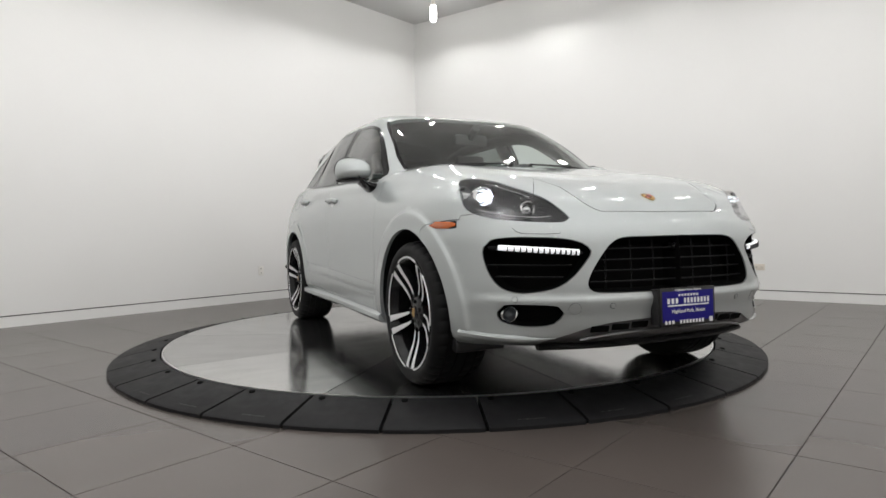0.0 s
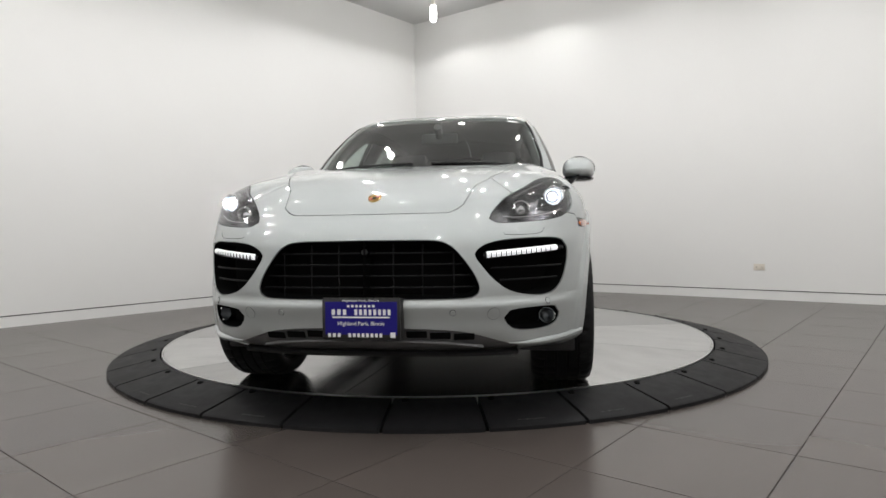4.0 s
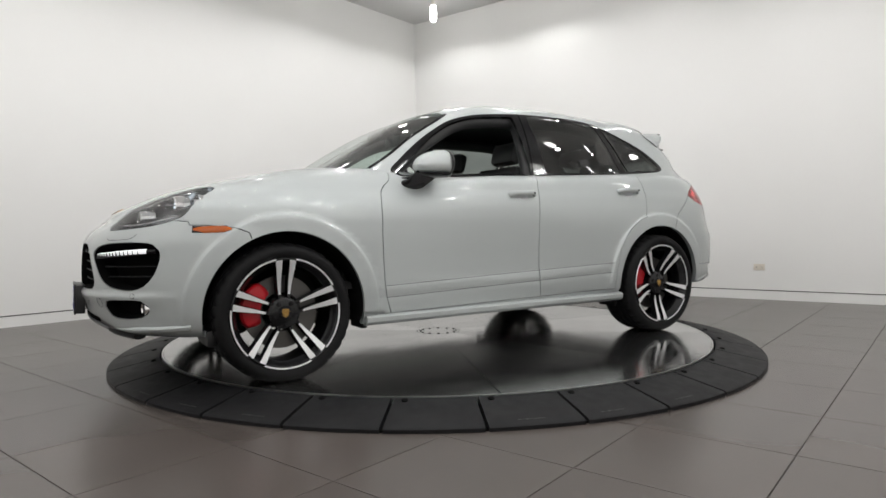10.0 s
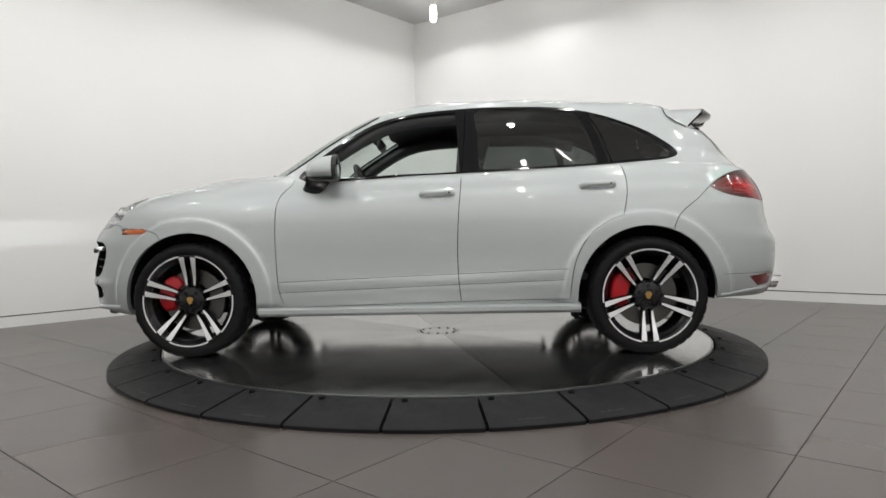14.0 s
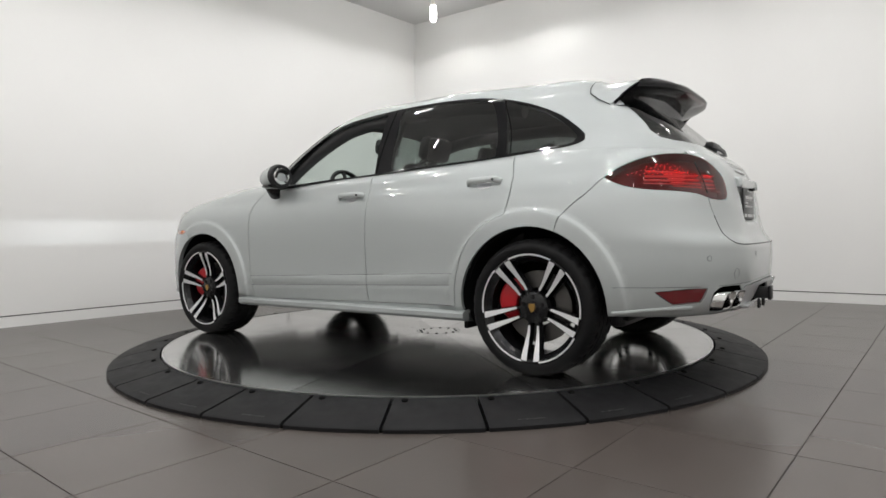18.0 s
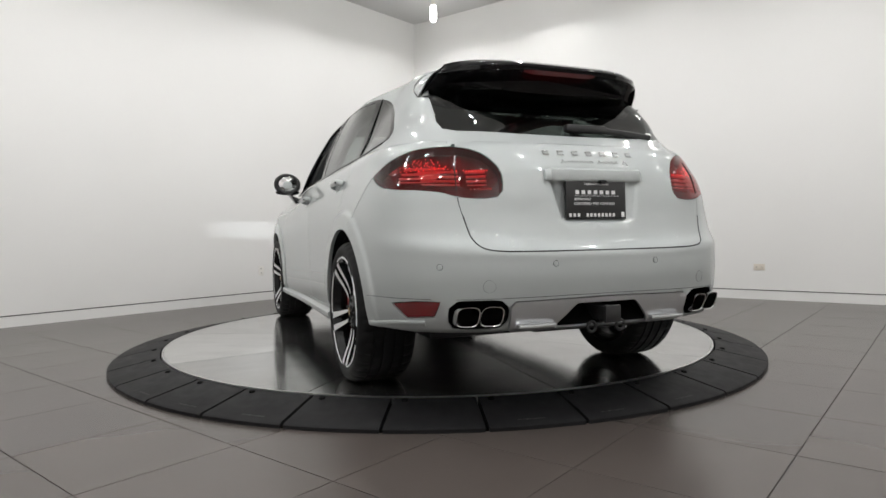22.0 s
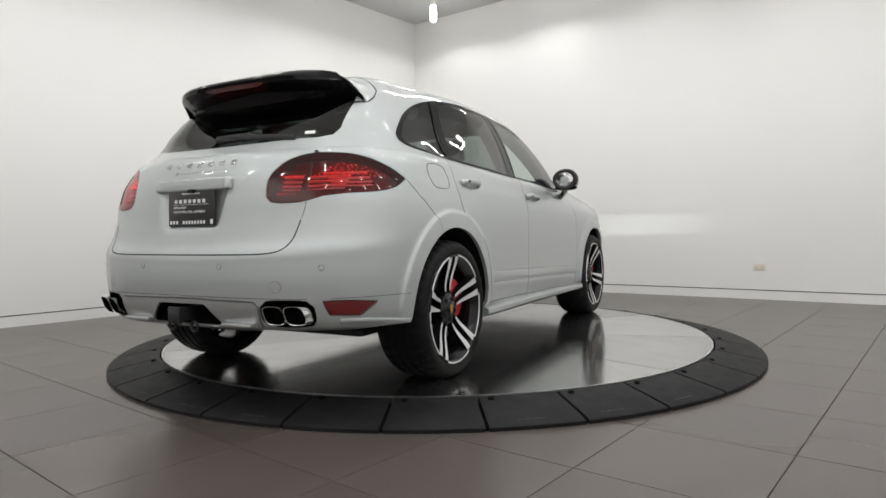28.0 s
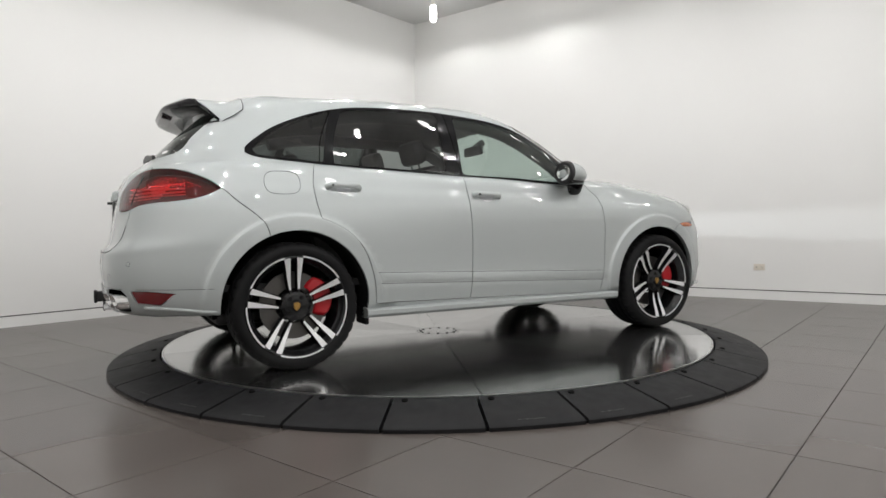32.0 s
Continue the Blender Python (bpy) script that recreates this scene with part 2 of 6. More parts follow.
FLOOR = tagged(put("floor", fix(bm), GROUT, smooth=False), "dark grey stone-look tiled showroom floor", "floor", kind="structure")


def inside_room(p):
    q = Vector((p.x, p.y)) - CORNER
    det = DIR_L.x * DIR_R.y - DIR_L.y * DIR_R.x
    s, t = (q.x * DIR_R.y - q.y * DIR_R.x) / det, (DIR_L.x * q.y - DIR_L.y * q.x) / det
    return 0.0 < s < ROOM and 0.0 < t < ROOM


def build_floor():
    g = 0.0021
    bm = box((g, g, 0), (TILE_SIZE - g, TILE_SIZE - g, 0.003), bevel=0.0008)
    me = bpy.data.meshes.new("tile")
    bm.to_mesh(me)
    bm.free()
    me.materials.append(TILE)
    far = bmesh.new()
    near = []
    d, n = Vector((math.cos(TILE_A), math.sin(TILE_A))), Vector((-math.sin(TILE_A), math.cos(TILE_A)))
    for i in range(-16, 17):
        for j in range(-16, 17):
            o = d * (0.012 + i * TILE_SIZE) + n * (-0.303 + j * TILE_SIZE)
            c = o + (d + n) * TILE_SIZE / 2
            corners = [o, o + d * TILE_SIZE, o + n * TILE_SIZE, o + (d + n) * TILE_SIZE]
            if not any(inside_room(q) for q in corners) or max(q.length for q in corners) < 2.2:
                continue
            m = Matrix(((d.x, n.x, 0, o.x), (d.y, n.y, 0, o.y), (0, 0, 1, 0.0), (0, 0, 0, 1)))
            near.append(((c - Vector((0, -2.2))).length, m))
    near.sort(key=lambda k: k[0])
    for k, (dist, m) in enumerate(near):
        if k < 260:
            ob = new("tile", me)
            ob.parent = FLOOR
            ob.matrix_basis = m
        else:
            add_box(far, (g, g, 0), (TILE_SIZE - g, TILE_SIZE - g, 0.003), m)
    ob = put("far_tiles", far, TILE, smooth=False, parent=FLOOR)
    tagged(ob, kind="stuff")


# ---------------------------------------------------------------- the turntable
DISC_R, RING_R = 2.0, 2.318


SCUFFS = [(-133.3, 2.27), (-122.7, 2.27), (-112.2, 2.27), (-69.9, 2.27), (-80.0, 2.27), (-58.7, 2.27)]
SCUFF = material("scuffed_rubber", (0.045, 0.045, 0.045), 0.7)


def build_turntable():
    ring = tagged(new("turntable_ring"), "black rubber ramp ring of wedge segments round the turntable", "turntable ring")
    n = 32
    step = 2 * math.pi / n
    bm = bmesh.new()
    prof = [(DISC_R + 0.012, 0.0), (DISC_R + 0.012, DISC_Z - 0.002), (DISC_R + 0.03, DISC_Z + 0.001), (RING_R - 0.012, 0.028), (RING_R, 0.020), (RING_R, 0.0)]
    seg = 8
    cols = []
    for k in range(seg + 1):
        a = -step / 2 + step * k / seg
        a *= 1 - 0.015 / step / 2.1
        cols.append([bm.verts.new((r * math.cos(a), r * math.sin(a), z)) for r, z in prof])
    for k in range(seg):
        for i in range(len(prof) - 1):
            bm.faces.new((cols[k][i], cols[k][i + 1], cols[k + 1][i + 1], cols[k + 1][i]))
    bm.faces.new(cols[0])
    bm.faces.new(cols[-1][::-1])
    bmesh.ops.recalc_face_normals(bm, faces=bm.faces)
    first = None
    screw = bmesh.new()
    lathe(screw, [(0.0, 0.006), (0.012, 0.006), (0.016, 0.002), (0.016, -0.004)], 12, "z")
    fix(screw)
    first_screw = None
    for k in range(n):
        a = radians(-85.0) + step * (k + 0.5)
        m = Matrix.Rotation(a, 4, "Z")
        if first is None:
            first = part("wedge", bm, RUBBER, ring, sharp=25)
            first.matrix_basis = m
        else:
            share("wedge", first, ring, m)
        ms = m @ Matrix.Rotation(-step / 2 + 0.03, 4, "Z") @ Matrix.Translation((DISC_R + 0.055, 0, DISC_Z - 0.002)) @ Matrix.Rotation(radians(9), 4, "Y")
        if first_screw is None:
            first_screw = part("screw", screw, SCREW, ring)
            first_screw.matrix_basis = ms
        else:
            share("screw", first_screw, ring, ms)
    for a, r in SCUFFS:
        m = Matrix.Rotation(radians(a), 4, "Z") @ Matrix.Translation((r, 0, DISC_Z + 0.001 - (r - DISC_R - 0.03) * 0.1848 + 0.0006)) @ Matrix.Rotation(math.atan(0.1848), 4, "Y")
        bm = bmesh.new()
        for k in range(7):
            y = -0.055 + 0.018 * k
            add_box(bm, (-0.003 + 0.002 * math.sin(k * 2.1), y, -0.001), (0.002 + 0.0022 * math.sin(k * 3.7), y + 0.015, 0.0004), m)
        part("scuff", bm, SCUFF, ring, "pale scuff on the rubber")
    bm = bmesh.new()
    lathe(bm, [(DISC_R - 0.05, 0.004), (RING_R - 0.01, 0.004), (RING_R - 0.01, 0.012), (DISC_R - 0.05, 0.012)], 96, "z", closed=True)
    part("backing", fix(bm), DARK, ring)

    disc = tagged(new("turntable"), "round brushed aluminium turntable plate turning under the car", "turntable")
    first = None
    sectors = 10
    st = 2 * math.pi / sectors
    bm = bmesh.new()
    inner, outer, h = 0.17, DISC_R - 0.013, 0.003
    a0, a1 = 0.0013, st - 0.0013
    cols = []
    for k in range(17):
        a = a0 + (a1 - a0) * k / 16
        cols.append([bm.verts.new((r * math.cos(a), r * math.sin(a), z)) for r, z in ((inner, -0.006), (inner, 0), (outer, 0), (outer, -0.006))])
    for k in range(16):
        for i in range(3):
            bm.faces.new((cols[k][i], cols[k][i + 1], cols[k + 1][i + 1], cols[k + 1][i]))
    bmesh.ops.recalc_face_normals(bm, faces=bm.faces)
    for k in range(sectors):
        m = Matrix.Rotation(st * k + radians(31.8), 4, "Z")
        if first is None:
            first = part("plate_sector", bm, DISC, disc, smooth=False)
            first.matrix_basis = m
        else:
            share("plate_sector", first, disc, m)
    bm = bmesh.new()
    lathe(bm, [(outer + 0.002, 0.0), (DISC_R, 0.0), (DISC_R, -0.06), (outer + 0.002, -0.06)], 128, "z", closed=True)
    part("edge_band", fix(bm), STEEL, disc, "bright steel edge band")
    bm = bmesh.new()
    lathe(bm, [(0.0, 0.0), (0.165, 0.0), (0.165, -0.006)], 48, "z")
    part("hub_cover", fix(bm), DISC, disc)
    bm = bmesh.new()
    lathe(bm, [(0.0, -0.004), (DISC_R - 0.004, -0.004), (DISC_R - 0.004, -0.065), (0.0, -0.065)], 64, "z")
    part("under_plate", fix(bm), SCREW, disc)
    bolt = bmesh.new()
    lathe(bolt, [(0.0, 0.004), (0.007, 0.004), (0.010, 0.002), (0.010, -0.002)], 10, "z")
    first = None
    for k in range(12):
        a = 2 * math.pi * k / 12
        m = Matrix.Translation((0.14 * math.cos(a), 0.14 * math.sin(a), 0))
        if first is None:
            first = part("bolt", fix(bolt), SCREW, disc)
            first.matrix_basis = m
        else:
            share("bolt", first, disc, m)
    return disc


# ---------------------------------------------------------------- wall and ceiling fittings
def build_fittings():
    first = None
    for i, j in LAMPS:
        x, y = lamp_spot(i, j)
        if first is None:
            first = tagged(new("pendant_lamp"), "short white ceiling lamp with a glowing cylinder bulb", "ceiling lamp", "ceiling lamps")
            bm = bmesh.new()
            lathe(bm, [(0.0, 0.0), (0.06, 0.0), (0.06, -0.02), (0.028, -0.03), (0.024, -0.10), (0.04, -0.105), (0.042, -0.135), (0.0, -0.135)], 24, "z")
            part("socket", fix(bm), PLASTIC_W, first)
            bm = bmesh.new()
            lathe(bm, [(0.0, -0.136), (0.038, -0.138), (0.047, -0.16), (0.049, -0.29), (0.043, -0.34), (0.026, -0.365), (0.0, -0.372)], 24, "z")
            part("bulb", fix(bm), BULB, first, "glowing white cylinder bulb")
            first.matrix_basis = pose(x, y, CEIL)
        else:
            copy_thing(first, pose(x, y, CEIL))
    # linear vent in the ceiling
    vent = tagged(new("ceiling_vent"), "slim grey slot vent let into the ceiling", "vent")
    bm = bmesh.new()
    add_box(bm, (-0.16, -0.035, -0.012), (0.16, 0.035, 0.0))
    part("frame", bm, PLASTIC_W, vent, smooth=False)
    for k in (-1, 0, 1):
        part("slot", box((-0.14, k * 0.02 - 0.005, -0.016), (0.14, k * 0.02 + 0.005, -0.011)), GAP, vent, smooth=False)
    vent.matrix_basis = pose(-0.87, 2.95, CEIL, 0, 0, -41)

    def outlet(name, m, w, h, label, marks, finish):
        o = tagged(new(name), label, "wall outlet")
        part("cover_plate", box((-w / 2, -0.008, -h / 2), (w / 2, 0.0, h / 2), 0.003), finish, o)
        for (mx, mz) in marks:
            part("socket", box((mx - 0.014, -0.0095, mz - 0.011), (mx + 0.014, -0.0075, mz + 0.011), 0.0008), finish, o)
            for s in (-0.005, 0.005):
                part("slot", box((mx + s - 0.0022, -0.0101, mz - 0.006), (mx + s + 0.0022, -0.009, mz + 0.006)), GAP, o, smooth=False)
        o.matrix_basis = m
        return o

    def on_wall(m, s, z):
        return m @ Matrix.Translation((s, 0, z))

    sl = (Vector((-2.30, 3.245)) - CORNER).dot(DIR_L)
    outlet("wall_outlet", on_wall(M_LEFT, sl, 0.39), 0.075, 0.12, "white upright double power outlet plate on the wall", [(0, 0.025), (0, -0.025)], PLASTIC_W)
    sr = (Vector((3.80, 2.42)) - CORNER).dot(DIR_R)
    outlet("wall_outlet", on_wall(M_RIGHT, sr, 0.385), 0.12, 0.075, "cream sideways double power outlet plate on the wall", [(-0.025, 0), (0.025, 0)], CREAM_PLATE)
    sl = (Vector((-2.035, 3.555)) - CORNER).dot(DIR_L)
    jack = tagged(new("wall_valve"), "small dark metal stub tap on the wall", "wall fitting")
    bm = bmesh.new()
    lathe(bm, [(0.0, -0.06), (0.012, -0.06), (0.014, -0.02), (0.026, -0.012), (0.026, 0.0)], 16, "y")
    part("stub", fix(bm), SCREW, jack)
    part("lever", box((-0.04, -0.056, -0.006), (0.012, -0.044, 0.006), 0.002), SCREW, jack)
    jack.matrix_basis = on_wall(M_LEFT, sl, 0.425)


build_fittings()
DISC_OB = build_turntable()
# ---------------------------------------------------------------- the car: base surfaces
# Section curves of one half, level by level from the sill up and over to the middle.
FRONT_X = [2.28, 2.37, 2.415, 2.43, 2.44, 2.44, 2.435, 2.425, 2.39, 2.33, 2.26, 2.13, 1.95, 1.65, 1.35, 1.10]
FRONT_Z = [0.27, 0.30, 0.36, 0.44, 0.52, 0.60, 0.68, 0.745, 0.805, 0.855, 0.915, 0.975, 1.035, 1.10, 1.148, 1.185]
FEND_S = [1.5, 1.5, 1.5, 1.5, 1.5, 1.5, 1.5, 1.5, 1.5, 1.5, 1.5, 1.48, 1.40, 1.2, 1.05, 0.95]
FEND_Y = [0.90, 0.925, 0.935, 0.94, 0.942, 0.943, 0.943, 0.943, 0.94, 0.935, 0.915, 0.865, 0.78, 0.60, 0.35, 0.0]
FEND_Z = [0.27, 0.30, 0.36, 0.44, 0.52, 0.60, 0.68, 0.745, 0.81, 0.875, 0.945, 1.012, 1.072, 1.138, 1.172, 1.19]
DOOR_Y = [0.88, 0.905, 0.915, 0.925, 0.928, 0.925, 0.926, 0.93, 0.933, 0.933, 0.925, 0.905, 0.853, 0.60, 0.30, 0.0]
DOOR_Z = [0.265, 0.30, 0.345, 0.41, 0.465, 0.51, 0.60, 0.70, 0.80, 0.88, 0.96, 1.035, 1.14, 1.16, 1.16, 1.16]
QUAR_Y = [0.90, 0.925, 0.935, 0.943, 0.947, 0.949, 0.949, 0.949, 0.947, 0.94, 0.925, 0.895, 0.81, 0.55, 0.30, 0.0]
QUAR_Z = [0.335, 0.348, 0.385, 0.445, 0.52, 0.60, 0.68, 0.745, 0.81, 0.88, 0.96, 1.06, 1.20, 1.21, 1.21, 1.21]
REAR_X = [-2.20, -2.27, -2.30, -2.32, -2.33, -2.335, -2.335, -2.33, -2.29, -2.265, -2.25, -2.22, -2.13, -1.9, -1.65, -1.5]
REAR_Z = [0.345, 0.355, 0.395, 0.45, 0.52, 0.58, 0.64, 0.685, 0.74, 0.84, 0.95, 1.07, 1.18, 1.20, 1.20, 1.20]
FRONT_N = [2.8, 2.8, 2.8, 2.8, 2.8, 2.8, 2.8, 2.8, 2.8, 2.9, 3.1, 3.4, 3.4, 3.2, 3.0, 3.0]
REAR_N = [3.4, 3.5, 3.6, 3.6, 3.6, 3.6, 3.6, 3.6, 3.6, 3.6, 3.6, 3.4, 3.2, 3.0, 3.0, 3.0]

# the cabin from belt line to roof
CAB_FX = [1.30, 1.00, 0.82, 0.64, 0.44, 0.20, -0.05, -0.3]
CAB_FZ = [1.07, 1.265, 1.375, 1.478, 1.572, 1.642, 1.683, 1.70]
CAB_AS = [0.35, 0.30, 0.22, 0.12, 0.0, -0.1, -0.3, -0.5]
CAB_AY = [0.857, 0.810, 0.760, 0.703, 0.640, 0.57, 0.40, 0.0]
CAB_AZ = [1.10, 1.25, 1.375, 1.485, 1.585, 1.642, 1.684, 1.702]
CAB_BY = [0.852, 0.810, 0.763, 0.712, 0.652, 0.578, 0.40, 0.0]
CAB_BZ = [1.12, 1.26, 1.38, 1.49, 1.592, 1.648, 1.69, 1.705]
CAB_CY = [0.835, 0.750, 0.697, 0.644, 0.59, 0.522, 0.37, 0.0]
CAB_CZ = [1.16, 1.28, 1.378, 1.475, 1.568, 1.630, 1.668, 1.692]
CAB_RX = [-2.152, -2.06, -1.965, -1.86, -1.75, -1.62, -1.43, -1.15]
CAB_RN = [3.35, 3.6, 4.6, 5.4, 5.0, 3.5, 2.8, 2.7]
CAB_RZ = [1.17, 1.235, 1.32, 1.41, 1.505, 1.608, 1.660, 1.692]


def smoothstep(t):
    t = np.clip(t, 0, 1)
    return t * t * (3 - 2 * t)


class Surface:
    """One half of a car body as a net: u runs from the front middle round the side to the rear middle, v upwards."""

    def __init__(self, levels, bulges=None, samples=900, nu=230, nv=8):
        self.levels, self.bulges = [], bulges
        for lv in levels:
            self.levels.append(self.outline(lv, samples))
        self.T = np.array(self.levels)
        self.M, self.L = samples, len(levels)
        self.nu, self.nv = nu, nv * (self.L - 1)
        U, V = np.meshgrid(np.linspace(0, 1, self.nu + 1), np.linspace(0, self.L - 1, self.nv + 1), indexing="ij")
        self.UV = np.stack([U.ravel(), V.ravel()], 1)
        P = self.at(self.UV)
        faces = []
        for i in range(self.nu):
            for j in range(self.nv):
                a = i * (self.nv + 1) + j
                b = a + self.nv + 1
                faces += [(a, b, b + 1), (a, b + 1, a + 1)]
        self.P, self.F = P, faces
        self.tree = BVHTree.FromPolygons([Vector(p) for p in P], faces, all_triangles=True)

    @staticmethod
    def outline(lv, samples):
        xf, zf, xs, mid, xr, zr, nf, nr = lv
        parts = []
        ph = np.linspace(0, math.pi / 2, 500)
        y0, z0 = mid[0][1], mid[0][2]
        y1, z1, xe = mid[-1][1], mid[-1][2], mid[-1][0]
        c, s = np.cos(ph).clip(0), np.sin(ph).clip(0)
        front = np.stack([xs + (xf - xs) * c ** (2 / nf), y0 * s ** (2 / nf), ph * 0], 1)
        rear = np.stack([xe + (xr - xe) * s ** (2 / nr), y1 * c ** (2 / nr), ph * 0], 1)
        t = np.linspace(0, 1, 300)
        xm = xs + (xe - xs) * t
        ax, ay, az = (np.array([m[k] for m in mid])[::-1] for k in range(3))
        soft = [None, None]
        for q, src in enumerate((ay, az)):
            i = np.clip(np.searchsorted(ax, xm) - 1, 0, len(ax) - 2)
            f = (xm - ax[i]) / (ax[i + 1] - ax[i])
            f = smoothstep(f) if q == 0 else 0.5 * f + 0.5 * smoothstep(f)
            soft[q] = src[i] + (src[i + 1] - src[i]) * f
        side = np.stack([xm, soft[0], soft[1]], 1)
        out = []
        for seg, a, b, za, zb in ((front, 0.0, 0.3, zf, z0), (side, 0.3, 0.7, 0, 0), (rear, 0.7, 1.0, z1, zr)):
            d = np.concatenate([[0], np.cumsum(np.linalg.norm(np.diff(seg[:, :2], axis=0), axis=1))])
            d = d / max(d[-1], 1e-9)
            if seg is not side:
                seg[:, 2] = za + (zb - za) * smoothstep(d)
            out.append((a + (b - a) * d, seg))
        u = np.concatenate([out[0][0], out[1][0][1:], out[2][0][1:]])
        p = np.concatenate([out[0][1], out[1][1][1:], out[2][1][1:]])
        q = np.linspace(0, 1, samples)
        return np.stack([np.interp(q, u, p[:, k]) for k in range(3)], 1)

    def at(self, uv):
        uv = np.asarray(uv, float)
        m = np.clip(uv[:, 0], 0, 1) * (self.M - 1)
        i = np.clip(m.astype(int), 0, self.M - 2)
        f = (m - i)[:, None]
        v = np.clip(uv[:, 1], 0, self.L - 1)
        k = np.clip(v.astype(int), 0, self.L - 2)
        t = (v - k)[:, None]
        q = [self.T[np.clip(k + o, 0, self.L - 1), i] * (1 - f) + self.T[np.clip(k + o, 0, self.L - 1), i + 1] * f for o in (-1, 0, 1, 2)]
        p = 0.5 * (2 * q[1] + (q[2] - q[0]) * t + (2 * q[0] - 5 * q[1] + 4 * q[2] - q[3]) * t ** 2 + (3 * q[1] - q[0] - 3 * q[2] + q[3]) * t ** 3)
        if self.bulges is not None:
            p = self.bulges(p)
        p[:, 1] = np.maximum(p[:, 1], 0)
        p[(uv[:, 0] <= 1e-6) | (uv[:, 0] >= 1 - 1e-6), 1] = 0
        return p

    def find(self, origin, way):
        """The (u, v) of the first place that a ray meets."""
        hit, n, idx, d = self.tree.ray_cast(Vector(origin), Vector(way))
        if hit is None:
            hit, n, idx, d = self.tree.find_nearest(Vector(origin) + Vector(way) * 3.0)
        f = self.F[idx]
        a, b, c = (Vector(self.P[i]) for i in f)
        ab, ac, ap = b - a, c - a, hit - a
        d00, d01, d11, d20, d21 = ab.dot(ab), ab.dot(ac), ac.dot(ac), ap.dot(ab), ap.dot(ac)
        den = d00 * d11 - d01 * d01
        if abs(den) < 1e-14:
            return tuple(self.UV[f[0]])
        w1, w2 = (d11 * d20 - d01 * d21) / den, (d00 * d21 - d01 * d20) / den
        uv = self.UV[f[0]] * (1 - w1 - w2) + self.UV[f[1]] * w1 + self.UV[f[2]] * w2
        return float(uv[0]), float(uv[1])

    def line(self, pts, view):
        out = []
        for a, b in pts:
            if view == "side":
                out.append(self.find((a, 3, b), (0, -1, 0)))
            elif view == "front":
                out.append(self.find((4, max(a, 0.0008), b), (-1, 0, 0)))
            elif view == "rear":
                out.append(self.find((-4, max(a, 0.0008), b), (1, 0, 0)))
            else:
                out.append(self.find((a, max(b, 0.0008), 3), (0, 0, -1)))
            if view != "side" and (a if view != "top" else b) <= 0.001:
                out[-1] = (0.0 if view == "front" or (view == "top" and a > 0) else 1.0, out[-1][1])
        return out

    def normal(self, uv):
        uv = np.asarray(uv, float)
        e = np.array([0.0015, 0]), np.array([0, 0.03])
        du, dv = self.at(uv + e[0]) - self.at(uv - e[0]), self.at(uv + e[1]) - self.at(uv - e[1])
        n = np.cross(du, dv)
        n /= np.linalg.norm(n, axis=1)[:, None] + 1e-12
        return n


def inside(poly, q):
    x, y = q
    r = False
    n = len(poly)
    j = n - 1
    for i in range(n):
        xi, yi = poly[i]
        xj, yj = poly[j]
        if (yi > y) != (yj > y) and x < (xj - xi) * (y - yi) / (yj - yi) + xi:
            r = not r
        j = i
    return r


def split_surface(surf, regions, lines=(), cell=(200, 5.0)):
    """Cuts a surface along the regions' outlines. regions: (name, uv outline) in order of rank; lines: extra crease lines.
    Returns name -> list of triangles of (u, v) and the rest under 'rest'."""
    su, sv = cell
    verts, edges = [], []

    def add(poly, closed):
        k0 = len(verts)
        last = None
        for q in poly:
            q2 = Vector((q[0] * su, q[1] * sv))
            if last is not None and (q2 - last).length < 1e-4:
                continue
            verts.append(q2)
            last = q2
        k1 = len(verts)
        for k in range(k0, k1 - 1):
            edges.append((k, k + 1))
        if closed:
            edges.append((k1 - 1, k0))

    border = [(u, 0.0) for u in np.linspace(0, 1, su + 1)] + [(1.0, v) for v in np.linspace(0, surf.L - 1, int((surf.L - 1) * sv) + 1)[1:]]
    border += [(u, surf.L - 1.0) for u in np.linspace(1, 0, su + 1)[1:]] + [(0.0, v) for v in np.linspace(surf.L - 1, 0, int((surf.L - 1) * sv) + 1)[1:-1]]
    add(border, True)
    for _, poly in regions:
        add(poly, True)
    for ln in lines:
        add(ln, False)
    E = np.array([(verts[a].x, verts[a].y, verts[b].x, verts[b].y) for a, b in edges])
    gu, gv = np.meshgrid(np.arange(1, su), np.arange(1, int((surf.L - 1) * sv)), indexing="ij")
    G = np.stack([gu.ravel(), gv.ravel()], 1).astype(float)
    keep = np.ones(len(G), bool)
    d = E[:, 2:] - E[:, :2]
    L2 = (d ** 2).sum(1) + 1e-12
    for s in range(0, len(G), 400):
        g = G[s:s + 400][:, None, :]
        t = np.clip(((g - E[None, :, :2]) * d[None]).sum(2) / L2[None], 0, 1)
        q = E[None, :, :2] + d[None] * t[..., None]
        keep[s:s + 400] = (((g - q) ** 2).sum(2) > 0.18).all(1)
    verts += [Vector(g) for g in G[keep]]
    vo, eo, fo, *_ = delaunay_2d_cdt(verts, edges, [], 0, 1e-4)
    UV = np.array([(v.x / su, v.y / sv) for v in vo])
    polys = [(n, np.array(p)) for n, p in regions]
    boxes = [(p.min(0), p.max(0)) for _, p in polys]
    out = {}
    for f in fo:
        if len(f) != 3:
            continue
        c = UV[list(f)].mean(0)
        for (n, p), (lo, hi) in zip(polys, boxes):
            if lo[0] <= c[0] <= hi[0] and lo[1] <= c[1] <= hi[1] and inside(p, c):
                out.setdefault(n, []).append(f)
                break
        else:
            out.setdefault("rest", []).append(f)
    return UV, surf.at(UV), surf.normal(UV), out


